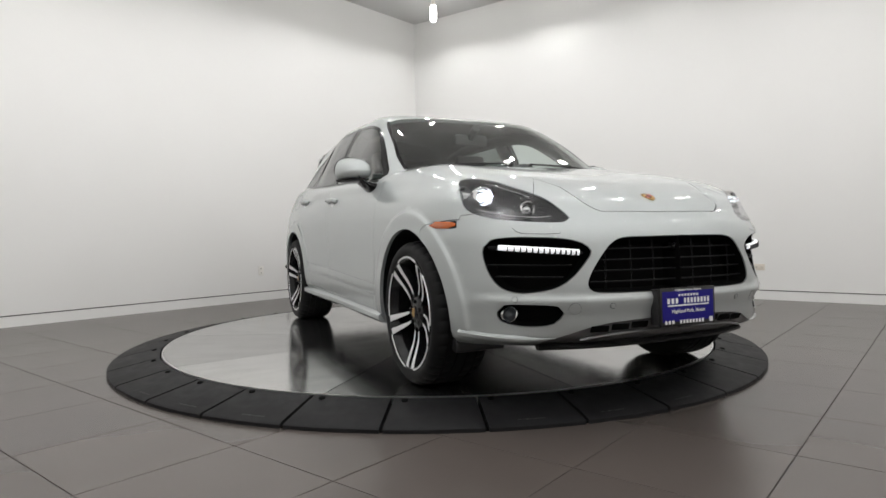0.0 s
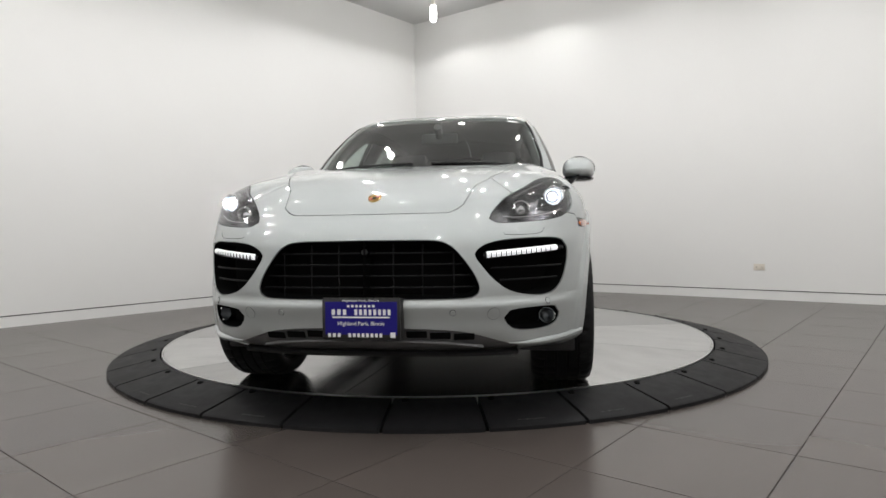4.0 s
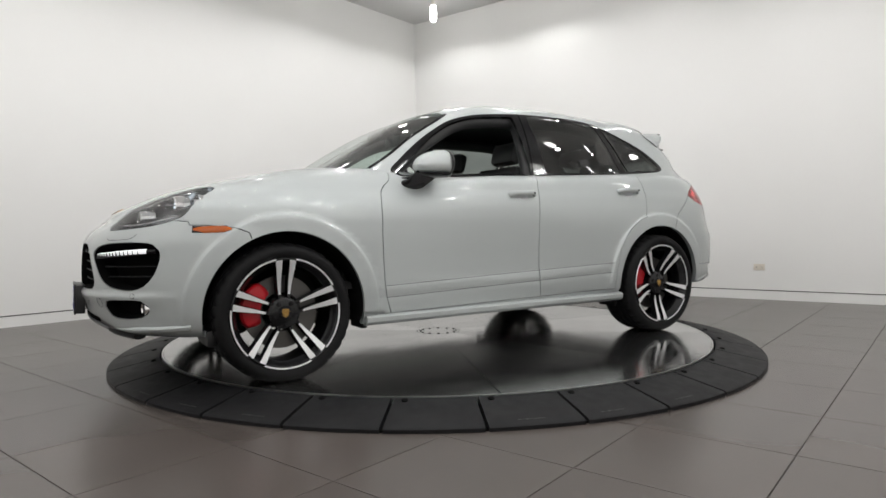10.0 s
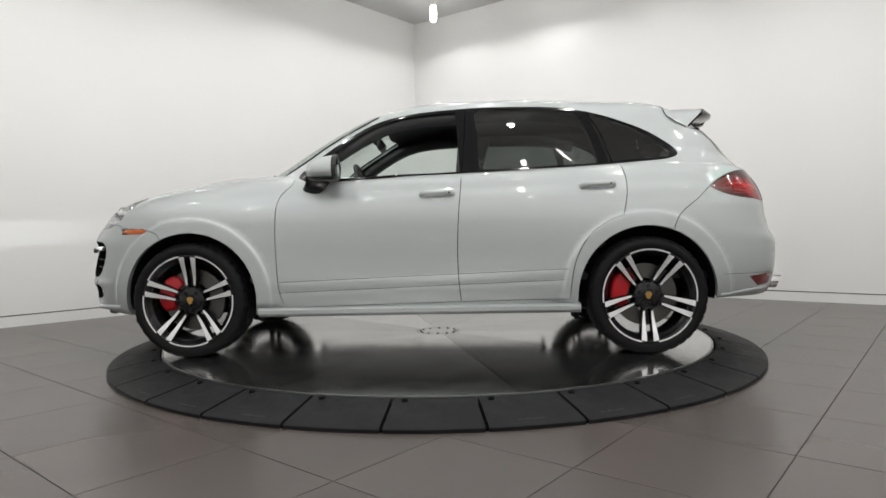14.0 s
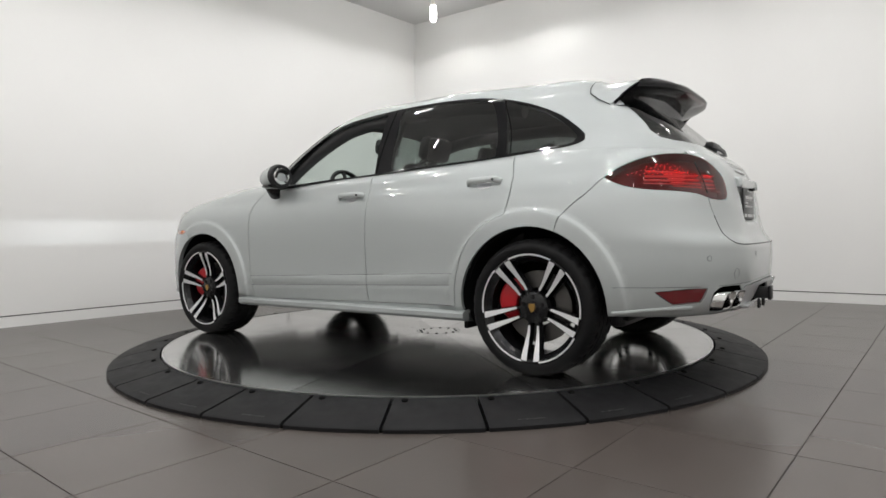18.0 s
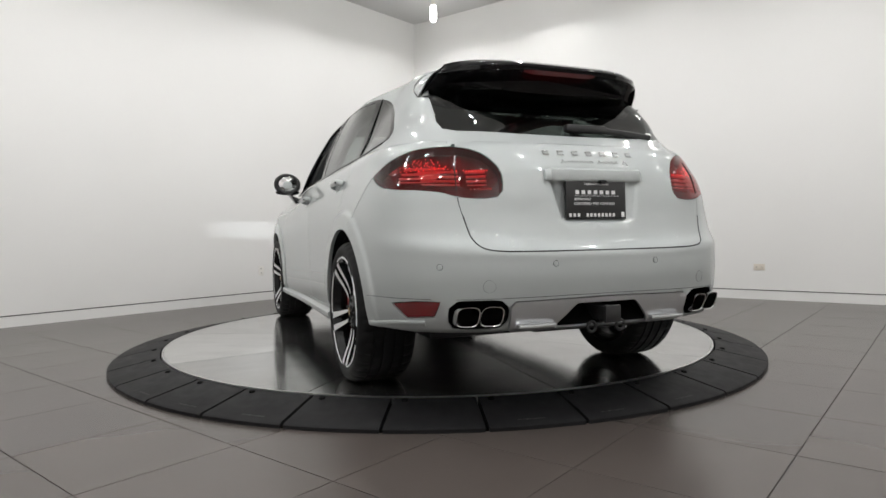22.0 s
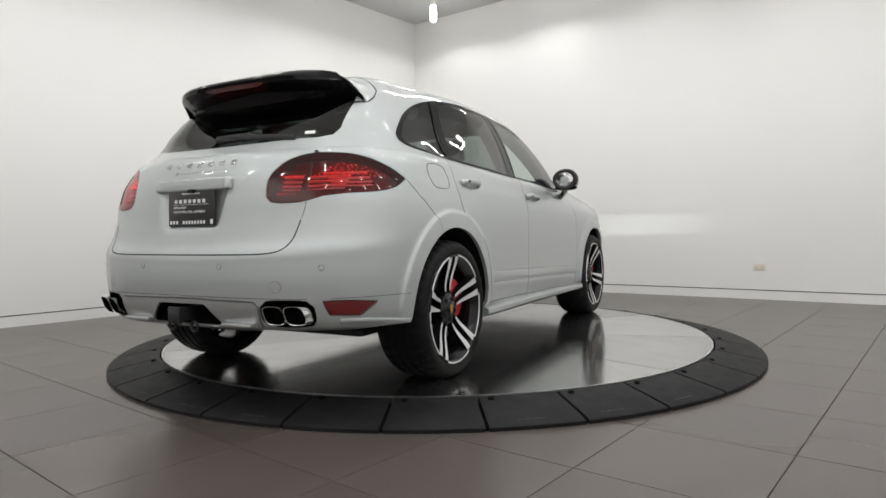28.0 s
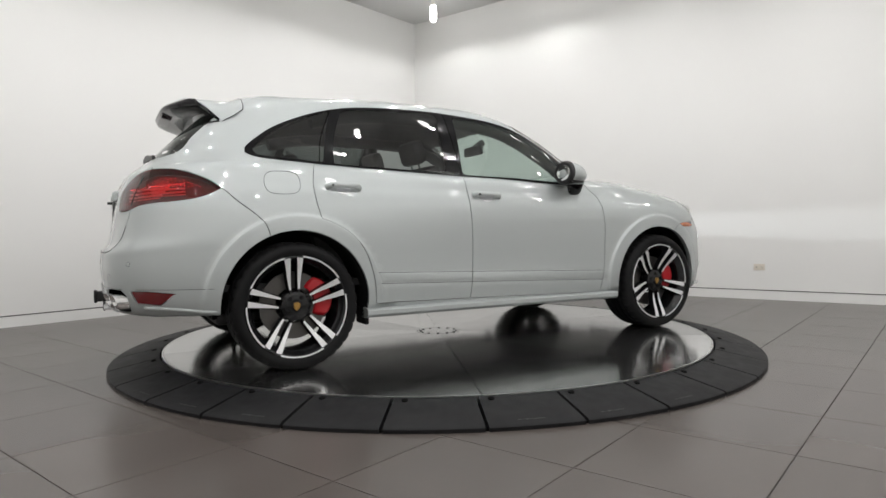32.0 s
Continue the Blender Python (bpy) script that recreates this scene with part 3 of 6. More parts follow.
def panel(data, tris, both=False, gap=0.0024, rim=0.02, side=1, lift=0.0):
    """A sheet-metal panel: its edges drawn in by half a gap and folded inwards. both: joined with its mirror image."""
    UV, P, N, _ = data
    bm = bmesh.new()
    idx = {}
    for f in tris:
        for i in f:
            if i not in idx:
                v = bm.verts.new(Vector(P[i] + N[i] * lift))
                idx[i] = v
    back = {v: i for i, v in idx.items()}
    for f in tris:
        a, b, c = (idx[i] for i in f)
        if (a.co - b.co).length < 1e-6 or (b.co - c.co).length < 1e-6 or (a.co - c.co).length < 1e-6:
            continue
        try:
            bm.faces.new((a, b, c))
        except ValueError:
            pass
    for f in bm.faces:
        f.normal_update()
        k = back[f.verts[0]]
        if f.normal.dot(Vector(N[k])) < 0:
            f.normal_flip()
    edge = [e for e in bm.edges if len(e.link_faces) == 1 and not all(abs(v.co.y) < 1e-5 for v in e.verts)]
    move = {}
    for e in edge:
        f = e.link_faces[0]
        a, b = e.verts
        third = next(v for v in f.verts if v not in (a, b))
        d = (b.co - a.co).normalized()
        w = third.co - a.co
        w = (w - d * w.dot(d)).normalized()
        for v in (a, b):
            move.setdefault(v, []).append(w)
    for v, ws in move.items():
        s = sum(ws, Vector())
        if s.length > 1e-6:
            y0 = v.co.y
            v.co += s.normalized() * gap
            if abs(y0) < 1e-5:
                v.co.y = 0
    if rim:
        r = bmesh.ops.extrude_edge_only(bm, edges=edge)
        new_v = [g for g in r["geom"] if isinstance(g, bmesh.types.BMVert)]
        pair = {}
        for v in new_v:
            for e in v.link_edges:
                o = e.other_vert(v)
                if o in back and (o.co - v.co).length < 1e-7:
                    pair[v] = o
        for v, o in pair.items():
            y0 = v.co.y
            v.co -= Vector(N[back[o]]) * rim
            if abs(y0) < 1e-5:
                v.co.y = 0
    if both:
        m = bm.copy()
        for v in m.verts:
            v.co.y = -v.co.y
        bmesh.ops.reverse_faces(m, faces=m.faces)
        tmp = bpy.data.meshes.new("half")
        m.to_mesh(tmp)
        m.free()
        bm.from_mesh(tmp)
        bpy.data.meshes.remove(tmp)
        mid = [v for v in bm.verts if abs(v.co.y) < 2e-5]
        bmesh.ops.remove_doubles(bm, verts=mid, dist=3e-4)
    elif side < 0:
        for v in bm.verts:
            v.co.y = -v.co.y
        bmesh.ops.reverse_faces(bm, faces=bm.faces)
    return bm


ARCH = ((1.524, 0.370), (-1.343, 0.375))
ARCH_R = 0.424


def body_bulges(p):
    """Wheel-arch flares, the crest of the fender and the stepped strip low on the doors."""
    p = p.copy()
    w = smoothstep((p[:, 1] - 0.55) / 0.2)
    for (cx, cz) in ARCH:
        r = np.hypot(p[:, 0] - cx, p[:, 2] - cz)
        k = 1 - smoothstep((r - 0.508) / 0.018)
        p[:, 1] += 0.014 * k * w
    crest = smoothstep((p[:, 1] - 0.45) / 0.25) * (1 - smoothstep((p[:, 1] - 0.78) / 0.12)) * smoothstep((1.75 - p[:, 0]) / 0.6) * smoothstep((p[:, 0] - 0.6) / 0.25)
    p[:, 2] += 0.045 * crest * smoothstep((p[:, 2] - 0.98) / 0.06)
    low = smoothstep((1.02 - p[:, 0]) / 0.05) * smoothstep((p[:, 0] + 0.86) / 0.05)
    zl = 0.505 - 0.034 * (p[:, 0] - 0.1)
    st = smoothstep((zl - p[:, 2]) / 0.008) * smoothstep((p[:, 2] - 0.30) / 0.06)
    p[:, 1] += 0.0018 * st * low * w
    groove = np.exp(-((p[:, 2] - zl + 0.065) / 0.012) ** 2)
    p[:, 1] -= 0.003 * groove * low * w
    # ledge under the front grille and the lip at the bumper's foot
    fore = smoothstep((p[:, 0] - 1.98) / 0.2)
    p[:, 0] += fore * (0.012 * smoothstep((0.505 - p[:, 2]) / 0.022) * smoothstep((p[:, 2] - 0.40) / 0.08) + 0.016 * np.exp(-((p[:, 2] - 0.318) / 0.03) ** 2) * smoothstep((p[:, 1] - 0.5) / 0.15))
    # number plate niche in the tailgate
    wid = 0.190 + 0.048 * (p[:, 2] - 0.81) / 0.19
    niche = smoothstep((wid - p[:, 1]) / 0.035) * smoothstep((p[:, 2] - 0.80) / 0.03) * smoothstep((1.035 - p[:, 2]) / 0.03) * smoothstep((-2.0 - p[:, 0]) / 0.05)
    p[:, 0] += 0.024 * niche
    return p


LOWER = Surface([(FRONT_X[k], FRONT_Z[k], FEND_S[k], [(FEND_S[k], FEND_Y[k], FEND_Z[k]), (0.0, DOOR_Y[k], DOOR_Z[k]), (-1.35, QUAR_Y[k], QUAR_Z[k])],
                  REAR_X[k], REAR_Z[k], FRONT_N[k], REAR_N[k]) for k in range(16)], body_bulges)
CABIN = Surface([(CAB_FX[k], CAB_FZ[k], CAB_AS[k], [(CAB_AS[k], CAB_AY[k], CAB_AZ[k]), (-0.62, CAB_BY[k], CAB_BZ[k]), (-1.3, CAB_CY[k], CAB_CZ[k])],
                  CAB_RX[k], CAB_RZ[k], 3.4, CAB_RN[k]) for k in range(8)])


# ---------------------------------------------------------------- outlines on the body (length, height), (width, height) or (length, width)
def arc(c, r, a0, a1, n=60):
    return [(c[0] + r * math.cos(radians(a0 + (a1 - a0) * k / n)), c[1] + r * math.sin(radians(a0 + (a1 - a0) * k / n))) for k in range(n + 1)]


FRONT_SEAM = [(0.868, 1.16), (0.884, 1.09), (0.940, 1.036), (0.966, 0.965), (0.973, 0.83), (0.973, 0.72), (0.963, 0.487), (0.945, 0.385), (0.922, 0.316)]
MID_SEAM = [(-0.203, 1.20), (-0.203, 1.132), (-0.182, 0.885), (-0.173, 0.672), (-0.177, 0.494), (-0.192, 0.340)]
REAR_SEAM = [(-1.16, 1.25), (-1.205, 1.19), (-1.228, 1.10), (-1.230, 1.03), (-1.218, 0.945), (-1.198, 0.868)]
REAR_SEAM2 = [(-1.185, 0.862), (-1.13, 0.843), (-1.02, 0.775), (-0.94, 0.676), (-0.893, 0.55), (-0.874, 0.441), (-0.868, 0.352)]


def side_poly(*chunks):
    out = []
    for c, soft in chunks:
        out += (smooth_line(c, 0.025) if soft else straight_line(c, 0.03))
    return LOWER.line(out, "side")


def front_line(pts, soft=True, view="front", surf=None, step=0.02, closed=True):
    return (surf or LOWER).line((smooth_line if soft else straight_line)(pts, step, closed), view)


HEADLIGHT = [(0.502, 0.830), (0.522, 0.872), (0.570, 0.925), (0.637, 0.968), (0.698, 1.012), (0.765, 1.029), (0.812, 1.005), (0.842, 0.945), (0.848, 0.895), (0.826, 0.858), (0.756, 0.829), (0.607, 0.814), (0.53, 0.815)]
GRILLE = [(0.0, 0.747), (0.15, 0.746), (0.29, 0.743), (0.352, 0.722), (0.40, 0.672), (0.445, 0.606), (0.465, 0.55), (0.44, 0.519), (0.36, 0.512), (0.18, 0.510), (0.0, 0.510)]
INTAKE = [(0.450, 0.688), (0.485, 0.722), (0.56, 0.742), (0.68, 0.749), (0.755, 0.748), (0.798, 0.738), (0.818, 0.710), (0.820, 0.66), (0.803, 0.585), (0.772, 0.535), (0.73, 0.517), (0.68, 0.517), (0.59, 0.538), (0.525, 0.585), (0.475, 0.645)]
FOG = [(0.560, 0.428), (0.585, 0.456), (0.68, 0.464), (0.765, 0.460), (0.782, 0.43), (0.768, 0.392), (0.72, 0.374), (0.65, 0.372), (0.592, 0.384)]
TAIL = [(0.482, 0.924), (0.458, 0.948), (0.453, 1.0), (0.463, 1.052), (0.505, 1.105), (0.56, 1.136), (0.625, 1.152)]

EXHAUST = [(0.468, 0.40), (0.470, 0.46), (0.50, 0.486), (0.60, 0.490), (0.675, 0.486), (0.702, 0.46), (0.700, 0.40), (0.68, 0.372), (0.59, 0.366), (0.49, 0.372)]
HITCH = [(0.0, 0.462), (0.15, 0.462), (0.175, 0.44), (0.235, 0.378), (0.24, 0.362), (0.0, 0.362)]
DIFFUSER = [(0.0, 0.488), (0.44, 0.482), (0.462, 0.46), (0.455, 0.36), (0.44, 0.352), (0.0, 0.352)]



def well(c, a0, a1):
    uv = side_poly((arc(c, ARCH_R, a0, a1, 70), False))
    return uv + [(uv[-1][0], 0.0), (uv[0][0], 0.0)]


wells = [("well_front", well(ARCH[0], -12, 192)), ("well_rear", well(ARCH[1], -2, 192))]
tail_uv = LOWER.line(smooth_line(TAIL, 0.02), "rear") + LOWER.line(smooth_line([(-2.03, 1.152), (-1.97, 1.147), (-1.89, 1.124), (-1.80, 1.082), (-1.742, 1.040)], 0.02) + smooth_line([(-1.75, 1.034), (-1.80, 1.008), (-1.87, 0.984), (-1.96, 0.969), (-2.06, 0.961)], 0.02), "side") + LOWER.line(smooth_line([(0.77, 0.958), (0.70, 0.946), (0.65, 0.928), (0.60, 0.920), (0.53, 0.918)], 0.02), "rear")
HOOD_EDGE = LOWER.line(straight_line([(0.0, 0.856), (0.32, 0.857)], 0.02) + smooth_line([(0.338, 0.859), (0.366, 0.872), (0.392, 0.892)], 0.01), "front")
HOOD_SIDE = LOWER.line(smooth_line([(2.13, 0.425), (2.03, 0.475), (1.80, 0.557), (1.50, 0.648), (1.25, 0.712), (1.13, 0.71)], 0.03), "top")
HOOD_STOP = LOWER.line([(2.0, 0.49)], "top")[0][0]
REGIONS = wells + [
    ("headlight", front_line(HEADLIGHT)),
    ("grille", LOWER.line(straight_line(GRILLE[:2], 0.015)[:-1] + smooth_line(GRILLE[1:-1], 0.015) + [GRILLE[-1]], "front")),
    ("intake", front_line(INTAKE)),
    ("fog", front_line(FOG)),
    ("tail_light", tail_uv),
    ("exhaust", front_line(EXHAUST, True, "rear")),
    ("hitch_hole", front_line(HITCH, False, "rear")),
    ("diffuser", front_line(DIFFUSER, False, "rear")),
    ("reflector", LOWER.line(straight_line([(0.735, 0.486), (0.752, 0.420)], 0.02), "rear") + LOWER.line(straight_line([(-2.14, 0.418), (-2.06, 0.410), (-1.987, 0.472), (-2.12, 0.486)], 0.02), "side")),
    ("front_lower", LOWER.line(smooth_line([(0.0, 0.392), (0.20, 0.388), (0.36, 0.378), (0.45, 0.360), (0.53, 0.332), (0.61, 0.306)], 0.02), "front") + [(0.13, 0.0), (0.0, 0.0)]),
    ("front_door", side_poly((FRONT_SEAM, True), (straight_line([FRONT_SEAM[-1], MID_SEAM[-1]]), False), (MID_SEAM[::-1], True))),
    ("rear_door", side_poly((MID_SEAM, True), ([MID_SEAM[-1], REAR_SEAM2[-1]], False), (REAR_SEAM2[::-1], True), (REAR_SEAM[::-1], True))),
    ("hood", HOOD_EDGE + HOOD_SIDE + LOWER.line(smooth_line([(1.15, 0.68), (1.2, 0.5), (1.235, 0.25), (1.24, 0.0)], 0.03), "top")),
    ("front_bumper", HOOD_EDGE + [q for q in HOOD_SIDE if q[0] < HOOD_STOP] + LOWER.line(straight_line([(0.60, 0.93), (0.70, 0.86), (0.80, 0.86), (0.862, 0.85)], 0.02), "front")
     + LOWER.line(straight_line([(1.99, 0.832), (1.92, 0.83), (1.78, 0.815), (1.72, 0.79), (1.66, 0.60), (1.58, 0.40), (1.55, 0.285)], 0.02), "side") + [(0.3, 0.0), (0.0, 0.0)]),
    ("tailgate", LOWER.line(straight_line([(0.0, 0.690), (0.40, 0.692)], 0.02) + smooth_line([(0.50, 0.695), (0.570, 0.708), (0.605, 0.745), (0.628, 0.84), (0.645, 0.93), (0.642, 1.05), (0.618, 1.14), (0.605, 1.165)], 0.02), "rear") + [(0.9, 12.4), (1.0, 12.4)]),
    ("rear_bumper", LOWER.line(straight_line([(0.0, 0.690), (0.40, 0.692)], 0.02) + smooth_line([(0.50, 0.695), (0.570, 0.708), (0.605, 0.745), (0.628, 0.84), (0.645, 0.925)], 0.02), "rear")
     + LOWER.line(straight_line([(0.655, 0.930), (0.70, 0.947), (0.77, 0.959)], 0.02), "rear") + LOWER.line(smooth_line([(-2.06, 0.962), (-1.96, 0.970), (-1.87, 0.985), (-1.80, 1.009), (-1.748, 1.040), (-1.665, 0.967), (-1.575, 0.895), (-1.51, 0.81), (-1.48, 0.6), (-1.48, 0.285)], 0.02), "side") + [(0.72, 0.0), (1.0, 0.0)]),
]
CREASES = [LOWER.line(arc(ARCH[0], r, -5, 186, 80), "side") for r in (0.505, 0.512, 0.519, 0.528)] + [LOWER.line(arc(ARCH[1], r, 2, 182, 80), "side") for r in (0.505, 0.512, 0.519, 0.528)]
CREASES += [LOWER.line([(x, 0.505 - 0.034 * (x - 0.1) + dz) for x in np.linspace(1.0, -0.83, 70)], "side") for dz in (0.001, -0.004, -0.009, -0.053, -0.065, -0.077)]
CREASES += [LOWER.line([(0.190 + 0.048 * (z - 0.81) / 0.19 - d, z) for z in np.linspace(0.835, 0.995, 16)], "rear") for d in (0.001, 0.012, 0.023, 0.034)]
CREASES += [LOWER.line([(y, z) for y in np.linspace(0.0, 0.15, 14)], "rear") for z in (0.802, 0.811, 0.820, 0.829)]
CREASES += [LOWER.line([(y, z) for y in np.linspace(0.0, 0.80, 50)], "front") for z in (0.505, 0.494, 0.484)]
LOW = split_surface(LOWER, REGIONS, CREASES)

WINDOW_F = [(0.80, 1.128), (0.70, 1.23), (0.60, 1.322), (0.47, 1.418), (0.33, 1.492), (0.155, 1.538), (0.0, 1.558), (-0.13, 1.568), (-0.165, 1.568), (-0.178, 1.4), (-0.19, 1.165), (-0.15, 1.155), (0.2, 1.148), (0.55, 1.130)]
WINDOW_R = [(-0.305, 1.575), (-0.5, 1.580), (-0.75, 1.574), (-0.93, 1.562), (-0.965, 1.55), (-1.04, 1.38), (-1.07, 1.205), (-1.04, 1.197), (-0.75, 1.185), (-0.35, 1.168), (-0.318, 1.175), (-0.308, 1.4)]
WINDOW_Q = [(-1.045, 1.548), (-1.11, 1.53), (-1.25, 1.48), (-1.40, 1.40), (-1.50, 1.325), (-1.545, 1.275), (-1.53, 1.245), (-1.45, 1.232), (-1.30, 1.222), (-1.14, 1.213), (-1.125, 1.25), (-1.09, 1.4)]
TRIM = [(0.852, 1.122), (0.842, 1.160), (0.783, 1.214), (0.636, 1.334), (0.488, 1.432), (0.340, 1.508), (0.155, 1.556), (-0.032, 1.580), (-0.221, 1.594), (-0.41, 1.599), (-0.798, 1.592), (-0.994, 1.570), (-1.192, 1.518), (-1.392, 1.432), (-1.52, 1.345), (-1.585, 1.285), (-1.59, 1.255), (-1.53, 1.228), (-1.409, 1.214), (-1.136, 1.194), (-0.753, 1.172), (-0.229, 1.150), (0.208, 1.132), (0.565, 1.112)]
SHIELD = [(0.0, 1.10), (0.5, 1.115), (0.66, 1.140), (0.722, 1.158), (0.724, 1.19), (0.713, 1.26), (0.690, 1.34), (0.665, 1.43), (0.64, 1.50), (0.615, 1.55), (0.56, 1.568), (0.35, 1.585), (0.15, 1.591), (0.0, 1.592)]
BACKLIGHT = [(0.0, 1.217), (0.30, 1.220), (0.56, 1.234), (0.612, 1.250), (0.624, 1.29), (0.620, 1.36), (0.612, 1.43), (0.59, 1.49), (0.52, 1.545), (0.0, 1.57)]
CAB_REGIONS = [
    ("window_front", front_line(WINDOW_F, True, "side", CABIN)), ("window_rear", front_line(WINDOW_R, True, "side", CABIN)), ("window_quarter", front_line(WINDOW_Q, True, "side", CABIN)),
    ("trim", front_line(TRIM, True, "side", CABIN)),
    ("windshield", front_line(SHIELD, False, "front", CABIN)), ("rear_window", front_line(BACKLIGHT, False, "rear", CABIN)),
]
CAB = split_surface(CABIN, CAB_REGIONS, cell=(190, 8.0))

# ---------------------------------------------------------------- the car
CAR = tagged(new("car"), "silver five-door sport utility car on black twin-spoke wheels", "car")


def tris_where(data, name, test):
    UV, P, N, out = data
    return [f for f in out.get(name, []) if test(P[list(f)].mean(0))]


def build_body():
    get = LOW[3].get
    # near-black sheet added behind the panels paints the shade in their gaps
    inner = sum((get(n) for n in ("front_door", "rear_door", "hood", "front_bumper", "rear_bumper", "tailgate", "rear_diffuser") if get(n)), [])
    inner += tris_where(LOW, "rest", lambda c: (c[0] > 0.6 and not (c[0] < 1.2 and c[1] < 0.82)) or (c[0] < -0.7 and c[1] > 0.62 and not (c[1] < 0.82 and c[0] > -1.7)))
    part("gap_shade_backing", panel(LOW, inner, both=True, gap=0.0, rim=0, lift=-0.024), DARK, CAR)
    part("hood", panel(LOW, get("hood"), both=True), PAINT, CAR)
    part("front_bumper", panel(LOW, get("front_bumper"), both=True, rim=0.03), PAINT, CAR)
    part("rear_bumper", panel(LOW, get("rear_bumper"), both=True, rim=0.03), PAINT, CAR)
    part("tailgate", panel(LOW, get("tailgate"), both=True), PAINT, CAR)
    for s in (1, -1):
        part("front_door", panel(LOW, get("front_door"), side=s), PAINT, CAR)
        part("rear_door", panel(LOW, get("rear_door"), side=s), PAINT, CAR)
        part("front_fender", panel(LOW, tris_where(LOW, "rest", lambda c: c[0] > 0.6 and not (c[0] < 0.86 and c[1] < 0.80) and not (c[0] < 1.10 and c[1] < 0.66) and not (c[0] < 1.20 and c[1] < 0.65)), side=s), PAINT, CAR)
        part("quarter_panel", panel(LOW, tris_where(LOW, "rest", lambda c: c[0] < -0.7 and c[2] > 0.27 and c[1] > 0.62 and not (c[1] < 0.80 and c[0] > -1.7)), side=s), PAINT, CAR)
        part("sill", panel(LOW, tris_where(LOW, "rest", lambda c: -0.9 < c[0] < 1.1 and c[2] < 0.36), side=s), PAINT, CAR)
        for n, mat in (("window_rear", GLASS_TINT), ("window_quarter", GLASS_TINT)):
            part("rear_door_glass" if n == "window_rear" else "quarter_glass", panel(CAB, CAB[3].get(n), side=s, rim=0.004, gap=0.0), mat, CAR, "dark tinted side glass")
        part("window_trim", panel(CAB, CAB[3].get("trim"), side=s, gap=0.0, rim=0.02, lift=0.002), BLACK, CAR, "gloss black window surround")
    part("front_door_glass", panel(CAB, CAB[3].get("window_front"), side=-1, rim=0.004, gap=0.0), GLASS_CLEAR, CAR, "clear side glass, wound up")
    part("roof", panel(CAB, CAB[3].get("rest"), both=True, gap=0.0), PAINT, CAR)
    part("windshield", panel(CAB, CAB[3].get("windshield"), both=True, gap=0.001, rim=0.006), GLASS_SHIELD, CAR, "clear windshield glass")
    part("rear_window", panel(CAB, CAB[3].get("rear_window"), both=True, gap=0.001, rim=0.006), GLASS_TINT, CAR, "dark tinted rear glass")


build_body()


